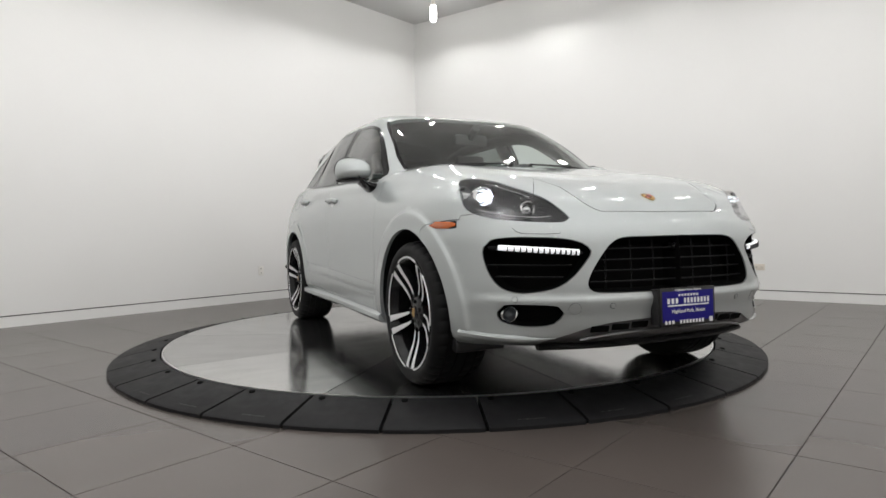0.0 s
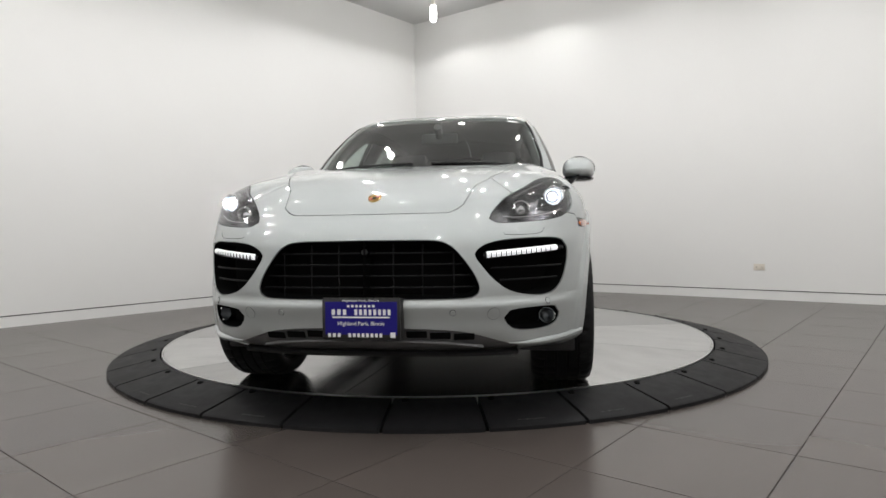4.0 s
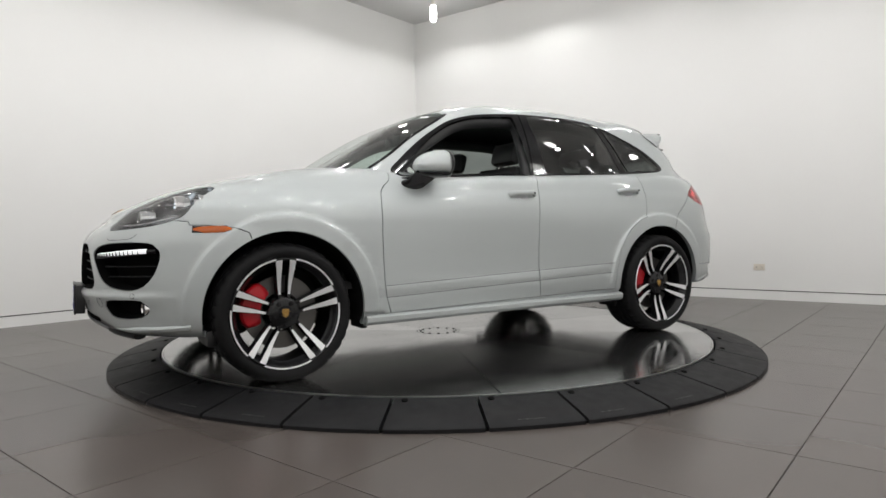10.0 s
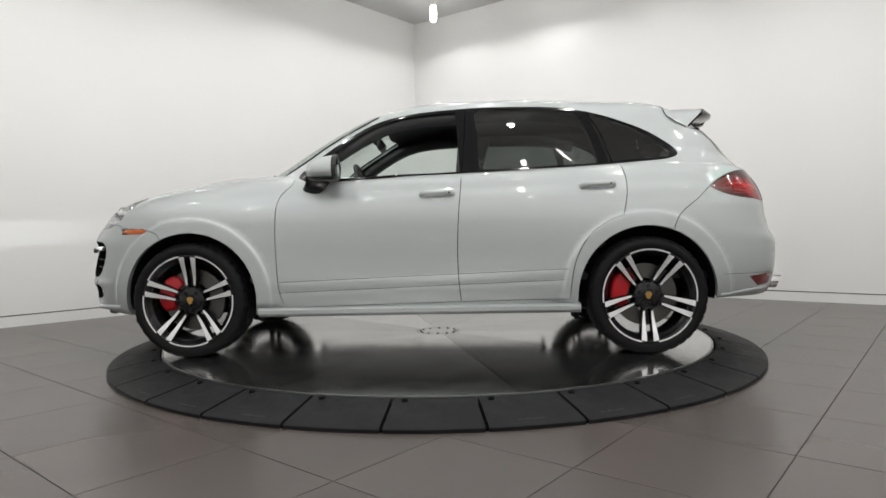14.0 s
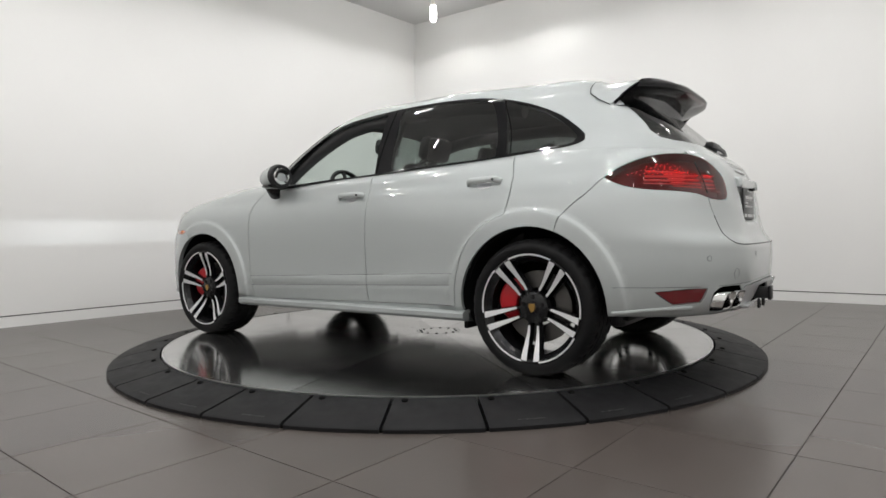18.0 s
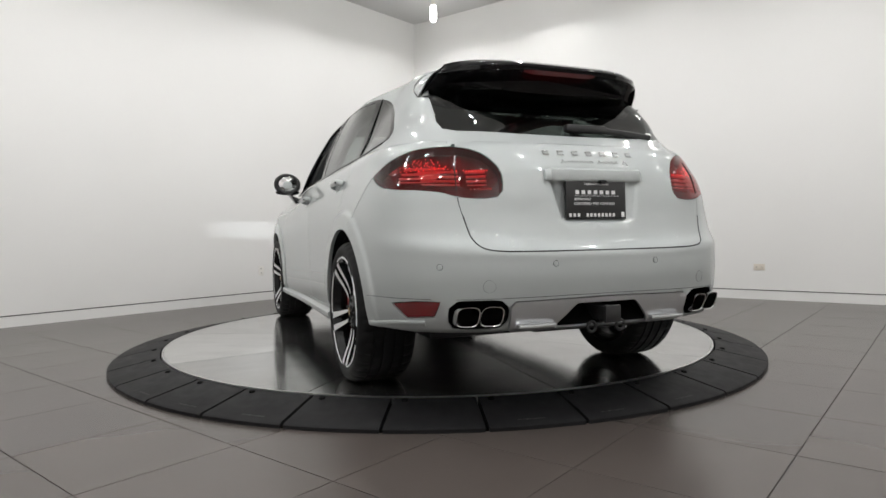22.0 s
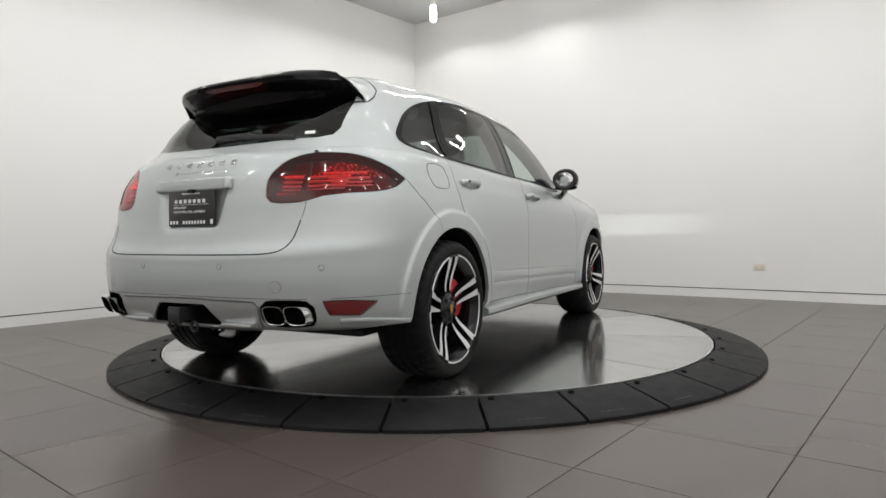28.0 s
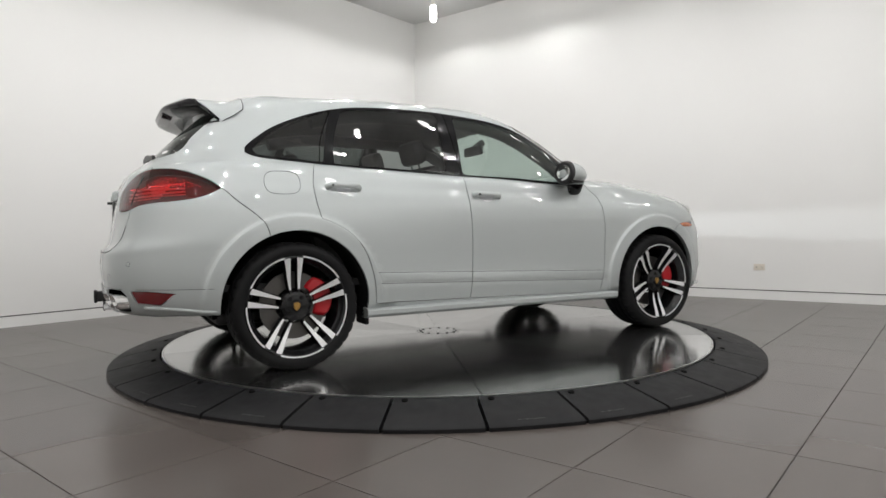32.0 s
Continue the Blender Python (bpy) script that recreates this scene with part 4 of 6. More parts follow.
def build_wheels():
    R, half = 0.368, 0.142
    tyre_prof = [(0.283, -half + 0.012), (0.30, -half - 0.002), (0.325, -half - 0.008), (0.345, -half), (0.358, -half + 0.016), (0.366, -half + 0.035)]
    for g in (-0.078, -0.028, 0.028, 0.078):
        tyre_prof += [(R, g - 0.006), (R - 0.007, g - 0.005), (R - 0.007, g + 0.005), (R, g + 0.006)]
    tyre_prof += [(0.366, half - 0.035), (0.358, half - 0.016), (0.345, half), (0.325, half + 0.008), (0.30, half + 0.002), (0.283, half - 0.012)]
    barrel = [(0.290, -half + 0.004), (0.283, -half + 0.02), (0.262, -half + 0.03), (0.250, 0.0), (0.262, half - 0.03), (0.280, half - 0.018), (0.290, half - 0.004), (0.291, half + 0.001), (0.284, half + 0.003), (0.274, half - 0.004), (0.268, half - 0.02), (0.25, half - 0.04)]
    lip = [(0.2915, half + 0.0005), (0.2895, half + 0.0045), (0.2825, half + 0.0035), (0.2805, half - 0.003)]
    first = None
    shared = {}

    def once(name, make, mat, wheel, m=None, label="", **kw):
        key = (name, mat.name)
        if key not in shared:
            shared[key] = part(name, make(), mat, wheel, label, **kw)
            ob = shared[key]
        else:
            ob = share(name, shared[key], wheel, None, label)
        if m is not None:
            ob.matrix_basis = m
        return ob

    def mk_tyre():
        bm = bmesh.new()
        rings = lathe(bm, tyre_prof, 180, "y")
        for k, ring in enumerate(rings):
            for v in ring:
                r = math.hypot(v.co.x, v.co.z)
                if r > 0.355 and abs(v.co.y) > 0.083 and k % 5 == (0 if v.co.y > 0 else 2):
                    v.co.x *= 1 - 0.007 / r
                    v.co.z *= 1 - 0.007 / r
                elif r > 0.366 and 0.03 < abs(v.co.y) < 0.074 and k % 5 == 3:
                    v.co.x *= 1 - 0.004 / r
                    v.co.z *= 1 - 0.004 / r
        return fix(bm)

    def mk_barrel():
        bm = bmesh.new()
        lathe(bm, barrel, 80, "y")
        return fix(bm)

    def mk_lip():
        bm = bmesh.new()
        for k in range(5):
            cols = []
            for i in range(17):
                a = radians(90 + 36 + 72 * k - 25.5 + 51 * i / 16)
                cols.append([bm.verts.new((r * math.cos(a), s_, r * math.sin(a))) for r, s_ in lip])
            for p, q in zip(cols, cols[1:]):
                for i in range(4):
                    bm.faces.new((p[i], p[(i + 1) % 4], q[(i + 1) % 4], q[i]))
            bm.faces.new(cols[0])
            bm.faces.new(cols[-1])
        return fix(bm)

    def spoke(face):
        """One spoke of a pair, pointing up; face: its thin machined front."""
        bm = bmesh.new()
        rows = []
        for k in range(9):
            t = k / 8
            r = 0.070 + t * 0.214
            c = 0.0235 + 0.014 * t
            w = 0.0055 + 0.0135 * t
            y = 0.098 + 0.044 * smoothstep(t * 1.05) - 0.012 * math.sin(t * math.pi)
            if face:
                if t < 0.06:
                    continue
                rows.append([(c - w + 0.0015, y + 0.0006, r), (c - w + 0.0015, y + 0.0018, r), (c + w - 0.0015, y + 0.0018, r), (c + w - 0.0015, y + 0.0006, r)])
            else:
                rows.append([(c - w - 0.004, y - 0.04, r), (c - w, y, r), (c + w, y, r), (c + w + 0.006, y - 0.04, r)])
        vs = [[bm.verts.new(p) for p in row] for row in rows]
        for a, b in zip(vs, vs[1:]):
            for i in range(4):
                j = (i + 1) % 4
                bm.faces.new((a[i], a[j], b[j], b[i]))
        bm.faces.new(vs[0][::-1])
        bm.faces.new(vs[-1])
        bmesh.ops.recalc_face_normals(bm, faces=bm.faces)
        return bm

    def mk_hub():
        bm = bmesh.new()
        lathe(bm, [(0.0, 0.108), (0.033, 0.108), (0.036, 0.104), (0.07, 0.101), (0.083, 0.092), (0.088, 0.07), (0.09, 0.02), (0.0, 0.02)], 40, "y")
        return fix(bm)

    def mk_disc():
        bm = bmesh.new()
        lathe(bm, [(0.10, 0.01), (0.105, 0.035), (0.195, 0.035), (0.195, 0.003), (0.10, 0.003)], 64, "y", closed=True)
        return fix(bm)

    def mk_caliper():
        bm = bmesh.new()
        n = 14
        cols = []
        for k in range(n + 1):
            a = radians(-44 + 88 * k / n)
            end = math.sin(math.pi * k / n) ** 0.35
            r0, r1, y1 = 0.120, 0.150 + 0.078 * end, 0.03 + 0.042 * end
            cols.append([bm.verts.new((r * math.cos(a), y, r * math.sin(a))) for r, y in ((r0, -0.02), (r0, y1 - 0.006), (r0 + 0.01, y1), (r1 - 0.012, y1), (r1, y1 - 0.012), (r1, -0.02))])
        for a, b in zip(cols, cols[1:]):
            for i in range(6):
                j = (i + 1) % 6
                bm.faces.new((a[i], a[j], b[j], b[i]))
        bm.faces.new(cols[0][::-1])
        bm.faces.new(cols[-1])
        bmesh.ops.recalc_face_normals(bm, faces=bm.faces)
        return bm

    def mk_lug():
        bm = bmesh.new()
        lathe(bm, [(0.0, 0.112), (0.009, 0.112), (0.0115, 0.108), (0.0115, 0.09)], 6, "y")
        return fix(bm)

    def mk_cap():
        bm = bmesh.new()
        lathe(bm, [(0.0, 0.1125), (0.026, 0.1125), (0.030, 0.1105), (0.031, 0.106)], 32, "y")
        return fix(bm)

    def mk_crest():
        bm = bmesh.new()
        prism(bm, [(-0.014, 0.017), (0.0, 0.019), (0.014, 0.017), (0.015, 0.004), (0.011, -0.010), (0.0, -0.020), (-0.011, -0.010), (-0.015, 0.004)], 0.0015, Matrix.Rotation(radians(90), 4, "X"))
        for v in bm.verts:
            v.co.y = 0.1142 if v.co.y < -0.0005 else 0.1127
            v.co.x, v.co.z = v.co.x * 1.25, v.co.z * 1.25
        return fix(bm)

    # front wheels one way up, rear wheels turned by half a spoke pair
    for (x, y, turn, flip) in ((1.535, 0.803, 0, False), (-1.352, 0.812, 36, False), (1.535, -0.803, 38, True), (-1.352, -0.812, 4, True)):
        wheel = tagged(new("wheel"), "black twin-spoke alloy wheel with machined faces and low tyre")
        wheel.parent = CAR
        wheel.matrix_basis = pose(x, y, 0.366, 0, 0, 180 if flip else 0)
        once("tyre", mk_tyre, TYRE, wheel, None, "black low-profile tyre with grooved tread")
        once("rim", mk_barrel, RIM_BLACK, wheel)
        once("rim_lip", mk_lip, MACHINED, wheel, Matrix.Rotation(radians(turn), 4, "Y"))
        once("hub", mk_hub, RIM_BLACK, wheel)
        once("brake_disc", mk_disc, IRON, wheel)
        once("brake_caliper", mk_caliper, RED, wheel, Matrix.Rotation(radians(-16 if not flip else 196), 4, "Y"), "red brake caliper")
        for k in range(5):
            a = radians(72 * k + turn)
            rot = Matrix.Rotation(a, 4, "Y")
            for sgn in (1, -1):
                mm = rot @ Matrix.Diagonal((sgn, 1, 1, 1))
                once("spoke", lambda: spoke(False), RIM_BLACK, wheel, mm, sharp=30)
                once("spoke_face", lambda: spoke(True), MACHINED, wheel, mm, sharp=30)
            lm = Matrix.Rotation(a + radians(36), 4, "Y") @ Matrix.Translation((0, 0, 0.058))
            once("lug_bolt", mk_lug, RIM_BLACK, wheel, lm)
        once("centre_cap", mk_cap, BLACK, wheel)
        once("crest", mk_crest, GOLD, wheel, None, "small gold shield badge")


build_wheels()


def build_under():
    """Dark floor pan and wheel wells."""
    part("floor_pan", box((-1.75, -0.62, 0.25), (2.0, 0.62, 0.32), 0.02), PLASTIC, CAR)
    for s in (1, -1):
        for (cx, cz) in ARCH:
            bm = bmesh.new()
            cols = []
            n = 28
            for k in range(n + 1):
                a = radians(-12 + 204 * k / n)
                rim = LOWER.at(np.array(LOWER.line([(cx + (ARCH_R + 0.014) * math.cos(a), max(0.29, cz + (ARCH_R + 0.014) * math.sin(a)))], "side")))[0][1] - 0.014
                cols.append([bm.verts.new((cx + r * math.cos(a), s * y, cz + r * math.sin(a))) for r, y in ((ARCH_R + 0.004, rim), (ARCH_R + 0.008, 0.62), (0.30, 0.60), (0.0, 0.60))])
            for a, b in zip(cols, cols[1:]):
                for i in range(3):
                    bm.faces.new((a[i], a[i + 1], b[i + 1], b[i]))
            part("wheel_well", fix(bm), LINER, CAR, "black wheel-well liner")


build_under()


# ---------------------------------------------------------------- places on the body
def spot(a, b, view, surf=None):
    """Place and outward normal where a view line meets the body's left half (or the middle)."""
    surf = surf or LOWER
    uv = np.array(surf.line([(a, b)], view))
    return Vector(surf.at(uv)[0]), Vector(surf.normal(uv)[0])


def flipped(bm):
    for v in bm.verts:
        v.co.y = -v.co.y
    bmesh.ops.reverse_faces(bm, faces=bm.faces)
    return bm


def sided(bm, s):
    return bm if s > 0 else flipped(bm)


def strip_on(pts, view, width, thick, lift=0.0, surf=None, step=0.02, soft=True, closed=False, taper=0.0):
    """A flat raised band that follows the body along a drawn line."""
    surf = surf or LOWER
    uv = np.array(surf.line((smooth_line if soft else straight_line)(pts, step, closed), view))
    P, N = surf.at(uv), surf.normal(uv)
    bm = bmesh.new()
    rows = []
    n = len(P)
    for i in range(n):
        p, nn = Vector(P[i]), Vector(N[i])
        d = Vector(P[(i + 1) % n] - P[i - 1]) if closed else Vector(P[min(i + 1, n - 1)] - P[max(i - 1, 0)])
        k_ = 1.0 if not taper else min(1.0, 0.12 + (i / (n - 1)) / taper)
        w = d.cross(nn).normalized() * (width / 2) * k_
        thick_ = thick * k_
        p = p + nn * lift
        rows.append([bm.verts.new(q) for q in (p - w - nn * 0.004, p - w * 0.9 + nn * thick_ * 0.6, p - w * 0.5 + nn * thick_, p + w * 0.5 + nn * thick_, p + w * 0.9 + nn * thick_ * 0.6, p + w - nn * 0.004)])
    for i in range(n if closed else n - 1):
        a, b = rows[i], rows[(i + 1) % n]
        for k in range(5):
            bm.faces.new((a[k], a[k + 1], b[k + 1], b[k]))
    if not closed:
        bm.faces.new(rows[0])
        bm.faces.new(rows[-1][::-1])
    bmesh.ops.recalc_face_normals(bm, faces=bm.faces)
    return bm


def facing(p, n, up=Vector((0, 0, 1))):
    """A frame at p whose z axis is n and whose y axis points up."""
    n = n.normalized()
    x = up.cross(n).normalized()
    y = n.cross(x)
    return Matrix(((x.x, y.x, n.x, p.x), (x.y, y.y, n.y, p.y), (x.z, y.z, n.z, p.z), (0, 0, 0, 1)))


def turned(profile, m, steps=28):
    bm = bmesh.new()
    lathe(bm, profile, steps, "z")
    fix(bm)
    bmesh.ops.transform(bm, matrix=m, verts=bm.verts)
    return bm


def text_mesh(words, size, m, thick=0.0006, width=None):
    cu = bpy.data.curves.new("words", "FONT")
    cu.body, cu.size, cu.align_x, cu.align_y, cu.extrude = words, size, "CENTER", "CENTER", thick
    ob = bpy.data.objects.new("words", cu)
    scene.collection.objects.link(ob)
    bpy.context.view_layer.update()
    me = bpy.data.meshes.new_from_object(ob.evaluated_get(bpy.context.evaluated_depsgraph_get()))
    bpy.data.objects.remove(ob)
    bm = bmesh.new()
    bm.from_mesh(me)
    bpy.data.meshes.remove(me)
    if width:
        xs = [v.co.x for v in bm.verts]
        k = width / (max(xs) - min(xs))
        for v in bm.verts:
            v.co.x *= k
    bmesh.ops.transform(bm, matrix=m, verts=bm.verts)
    return bm


def bowl(name, depth, s=1, data=None, both=False, inset=0.0005):
    """A recess behind an opening: floor set back by depth with a wall up to the skin."""
    d = data or LOW
    return panel(d, d[3][name], both=both, side=s, lift=-depth, rim=-depth + 0.004, gap=inset)


FOG_GLASS = material("fog_glass", (0.10, 0.11, 0.12), 0.06, 0.6)


# ---------------------------------------------------------------- lights
def build_headlights():
    for s in (1, -1):
        lamp = part("headlight", bowl("headlight", 0.075, s), LAMP_HOUSE, CAR, "smoked headlight with two round projectors")
        part("lens", panel(LOW, LOW[3]["headlight"], side=s, gap=0.0015, rim=0.006), LENS, lamp, "clear outer lens")
        for (y, z, r, lit) in ((0.762, 0.930, 0.046, True), (0.622, 0.872, 0.036, False)):
            p, n = spot(y, z, "front")
            way = Vector((1, 0.12, 0.0)).normalized()
            m = facing(p - Vector((1, 0, 0)) * 0.085, way)
            part("projector_ring", sided(turned([(r * 0.80, 0.0), (r * 0.80, 0.035), (r * 0.86, 0.05), (r, 0.046), (r * 1.06, 0.03), (r * 1.06, -0.02)], m, 36), s), REFLECTOR, lamp, "chrome projector ring")
            if lit:
                mb = facing(p - Vector((1, 0, 0)) * 0.085, Vector((1, 0.0, 0.0))) @ Matrix.Translation((0, 0.004, 0.0))
                slit = bmesh.new()
                slit.faces.new([slit.verts.new(mb @ Vector(c)) for c in ((-0.010, -0.0005, 0.043), (0.010, -0.0005, 0.043), (0.010, 0.0005, 0.043), (-0.010, 0.0005, 0.043))])
                part("beam_slit", sided(slit, s), BEAM, lamp, "thin glowing beam slit", smooth=False)
                shut = bmesh.new()
                for lo, hi in (((-0.016, 0.0005, 0.0425), (0.016, 0.002, 0.083)), ((-0.016, -0.006, 0.0425), (0.016, -0.0045, 0.083)), ((-0.0175, -0.006, 0.0425), (-0.016, 0.002, 0.083)), ((0.016, -0.006, 0.0425), (0.0175, 0.002, 0.083)), ((-0.0175, -0.006, 0.0405), (0.0175, 0.002, 0.0425))):
                    add_box(shut, lo, hi, mb)
                part("beam_shutter", sided(shut, s), LAMP_HOUSE, lamp, smooth=False)
            dome = [(0.0, 0.040), (r * 0.3, 0.038), (r * 0.55, 0.032), (r * 0.72, 0.022), (r * 0.79, 0.008)]
            if lit:
                part("projector_bowl", sided(turned([(r * 0.42, -0.004), (r * 0.6, 0.006), (r * 0.8, 0.03)], m, 32), s), REFLECTOR, lamp)
                dome = [(a * 0.58, b - 0.004) for a, b in dome]
            part("projector_lens", sided(turned(dome, m, 32), s), XENON if lit else REFLECTOR, lamp, "lit xenon projector lens" if lit else "unlit projector lens")
        p, n = spot(0.815, 0.955, "front")
        m = facing(p - Vector((1, 0, 0)) * 0.06, Vector((1, 0.4, 0)).normalized())
        part("reflector", sided(turned([(0.0, 0.0), (0.015, 0.004), (0.028, 0.018), (0.03, 0.016), (0.03, -0.02)], m, 24), s), REFLECTOR, lamp)
        # bright lower bezel edge and a fine inner fin
        for pts, rr, mat in (([(0.55, 0.838), (0.62, 0.834), (0.72, 0.846), (0.80, 0.872)], 0.0035, REFLECTOR), ([(0.60, 0.925), (0.66, 0.962), (0.72, 0.995)], 0.003, REFLECTOR)):
            P = [spot(a, b, "front")[0] - Vector((0.035, 0, 0)) for a, b in smooth_line(pts, 0.02)]
            part("bezel_edge", sided(tube(P, rr, 6), s), mat, lamp)
        # orange side marker
        mk = strip_on([(1.975, 0.811), (1.93, 0.809), (1.86, 0.810), (1.80, 0.812)], "side", 0.036, 0.006)
        for v in mk.verts:
            t = min(1, max(0, (v.co.x - 1.80) / 0.175))
            c = 0.811
            v.co.z = c + (v.co.z - c) * (0.25 + 0.75 * min(1, 4 * min(t + 0.02, 1.02 - t)))
        part("marker_rim", sided(strip_on([(1.980, 0.811), (1.93, 0.809), (1.86, 0.810), (1.82, 0.811)], "side", 0.037, 0.001), s), BLACK, CAR)
        part("side_marker", sided(mk, s), ORANGE, CAR, "amber side marker lamp")


def grid_bar(points, r=0.0045, flat=1.0):
    return tube(points, r, 6, flat=flat)


def build_front():
    # main grille
    g = part("grille", bowl("grille", 0.11, both=True), DARK, CAR, "black egg-crate front grille")
    def gx(y, z, back):
        return spot(abs(y), z, "front")[0].x - back
    for z in (0.555, 0.602, 0.648, 0.695):
        half = np.interp(z, [0.51, 0.55, 0.606, 0.672, 0.722], [0.44, 0.46, 0.44, 0.40, 0.35])
        pts = [(gx(y, z, 0.035), y, z) for y in np.linspace(-half, half, 17)]
        part("slat", tube(pts, 0.0042, 6), GRILLE_BLACK, g)
    for y in (-0.36, -0.235, -0.115, 0.115, 0.235, 0.36):
        top = np.interp(abs(y), [0, 0.29, 0.36, 0.44], [0.742, 0.74, 0.712, 0.61])
        pts = [(gx(y, z, 0.045), y, z) for z in np.linspace(0.516, top, 7)]
        part("upright", tube(pts, 0.0035, 6), GRILLE_BLACK, g)
    p = Vector((gx(0, 0.70, 0.03), 0, 0.70))
    part("sensor_eye", turned([(0.0, 0.012), (0.014, 0.01), (0.02, 0.0), (0.024, -0.02)], facing(p, Vector((1, 0, 0))), 20), BLACK, g)
    for s in (1, -1):
        it = part("side_intake", bowl("intake", 0.10, s), DARK, CAR, "black side air intake with slats")
        for z, y0, y1 in ((0.628, 0.515, 0.80), (0.578, 0.55, 0.78)):
            pts = []
            for y in np.linspace(y0, y1, 9):
                q = spot(y, z, "front")[0]
                pts.append((q.x - 0.035, q.y - 0.006, z + 0.012 * (y - y0)))
            part("slat", sided(tube(pts, 0.0055, 6, flat=0.8), s), GRILLE_BLACK, it)
        pts = []
        for y in np.linspace(0.478, 0.802, 17):
            q, n = spot(y, 0.682 + 0.075 * (y - 0.48), "front")
            pts.append(q - n * 0.016)
        led = part("daylight_lamp", sided(tube([p_ - Vector((0.012, 0, 0)) for p_ in pts], 0.021, 10, flat=0.75), s), BLACK, it, "black bar of the daytime running lamp")
        part("led_strip", sided(tube([p_ + Vector((0.006, 0.001, 0.002)) for p_ in pts[1:-1]], 0.0125, 8), s), DRL, led, "white glowing light strip")
        for k in range(2, 15):
            q = pts[k]
            part("led_divider", sided(box((-0.006, -0.0022, -0.013), (0.0195, 0.0022, 0.009), m=Matrix.Translation(q + Vector((0.006, 0.0, -0.001)))), s), PLASTIC, led)
        fg = part("fog_recess", bowl("fog", 0.07, s), DARK, CAR, "black fog lamp recess")
        q, n = spot(0.722, 0.420, "front")
        way = Vector((1, 0.15, 0)).normalized()
        m = facing(q - Vector((0.098, 0, 0)), way)
        part("fog_lamp", sided(turned([(0.030, 0.05), (0.034, 0.056), (0.039, 0.05), (0.040, 0.0)], m, 28), s), CHROME, fg, "round fog lamp with chrome ring")
        part("fog_lens", sided(turned([(0.0, 0.022), (0.012, 0.024), (0.022, 0.032), (0.030, 0.048)], m, 28), s), FOG_GLASS, fg)
        # corner blade along the bumper's foot
        part("bumper_blade", sided(strip_on([(0.575, 0.318), (0.65, 0.316), (0.72, 0.317), (0.80, 0.320), (0.85, 0.323), (0.878, 0.326)], "front", 0.030, 0.014, surf=LOWER, taper=0.5), s), PAINT, CAR)
        # parking sensors and tow cover
        for (y, z) in ((0.36, 0.455), (0.735, 0.487)):
            q, n = spot(y, z, "front")
            part("parking_sensor", sided(turned([(0.0, 0.0015), (0.009, 0.0015), (0.010, 0.0002), (0.0115, 0.0002), (0.0118, -0.004)], facing(q, n), 20), s), PAINT, CAR)
            part("sensor_gap", sided(turned([(0.0118, 0.0008), (0.0132, 0.0008), (0.0134, -0.003)], facing(q, n), 24), s), GAP, CAR)
    for s in (1, -1):
        q, n = spot(0.52, 0.447, "front")
        part("tow_cover", sided(turned([(0.026, 0.0005), (0.0268, 0.0005), (0.027, -0.003)], facing(q, n), 36), s), GAP, CAR)
        # washer flap outline under the lamp
        line = LOWER.line(smooth_line([(0.56, 0.772), (0.565, 0.765), (0.62, 0.763), (0.70, 0.767), (0.715, 0.775), (0.725, 0.79)], 0.01), "front")
        P, N = LOWER.at(np.array(line)), LOWER.normal(np.array(line))
        part("washer_flap", sided(tube([Vector(a) for a in P], 0.0012, 5), s), GAP, CAR)
    # shield on the hood
    q, n = spot(0.0, 0.925, "front")
    m = facing(q, Vector((n.x, 0, n.z)), Vector((-1, 0, 1)))
    bm = bmesh.new()
    out = [(-0.026, 0.030), (0.0, 0.034), (0.026, 0.030), (0.029, 0.008), (0.022, -0.018), (0.0, -0.036), (-0.022, -0.018), (-0.029, 0.008)]
    prism(bm, out, 0.004, m)
    bd = part("hood_badge", fix(bm), GOLD, CAR, "small gold shield badge")
    for (x0, x1, y0, y1) in ((0.003, 0.021, 0.006, 0.026), (-0.021, -0.003, -0.014, 0.004)):
        part("badge_field", box((x0, y0, 0.0035), (x1, y1, 0.005), m=m), BADGE_RED, bd, smooth=False)
    part("badge_centre", box((-0.008, -0.008, 0.004), (0.008, 0.010, 0.0056), m=m), BLACK, bd, smooth=False)
    # lower centre: satin skid with slots
    lo = part("lower_grille", panel(LOW, LOW[3]["front_lower"], both=True, rim=0.03, lift=-0.006), GREY_TRIM, CAR, "dark grey lower bumper insert with slots")
    for y in (-0.40, -0.305, -0.21, 0.21, 0.305, 0.40):
        q, n = spot(abs(y), 0.366 - 0.06 * max(0, abs(y) - 0.2), "front")
        q = Vector((q.x, y, q.z))
        m = facing(q, Vector((n.x, n.y * (1 if y > 0 else -1), n.z)))
        part("slot", box((-0.042, -0.015, -0.004), (0.042, 0.015, 0.0015), 0.003, m), DARK, lo)
    part("skid_edge", strip_on([(0.02, 0.338), (0.2, 0.336), (0.36, 0.326), (0.47, 0.308)], "front", 0.010, 0.008), GREY_TRIM, lo)
    part("skid_edge", flipped(strip_on([(0.02, 0.338), (0.2, 0.336), (0.36, 0.326), (0.47, 0.308)], "front", 0.010, 0.008)), GREY_TRIM, lo)
    # front lip under it
    pts = []
    for y in np.linspace(-0.60, 0.60, 25):
        q, n = spot(abs(y), 0.31, "front")
        pts.append((q.x - 0.09, y, 0.268))
    part("front_lip", tube(pts, 0.035, 8, flat=0.5), PLASTIC, CAR)
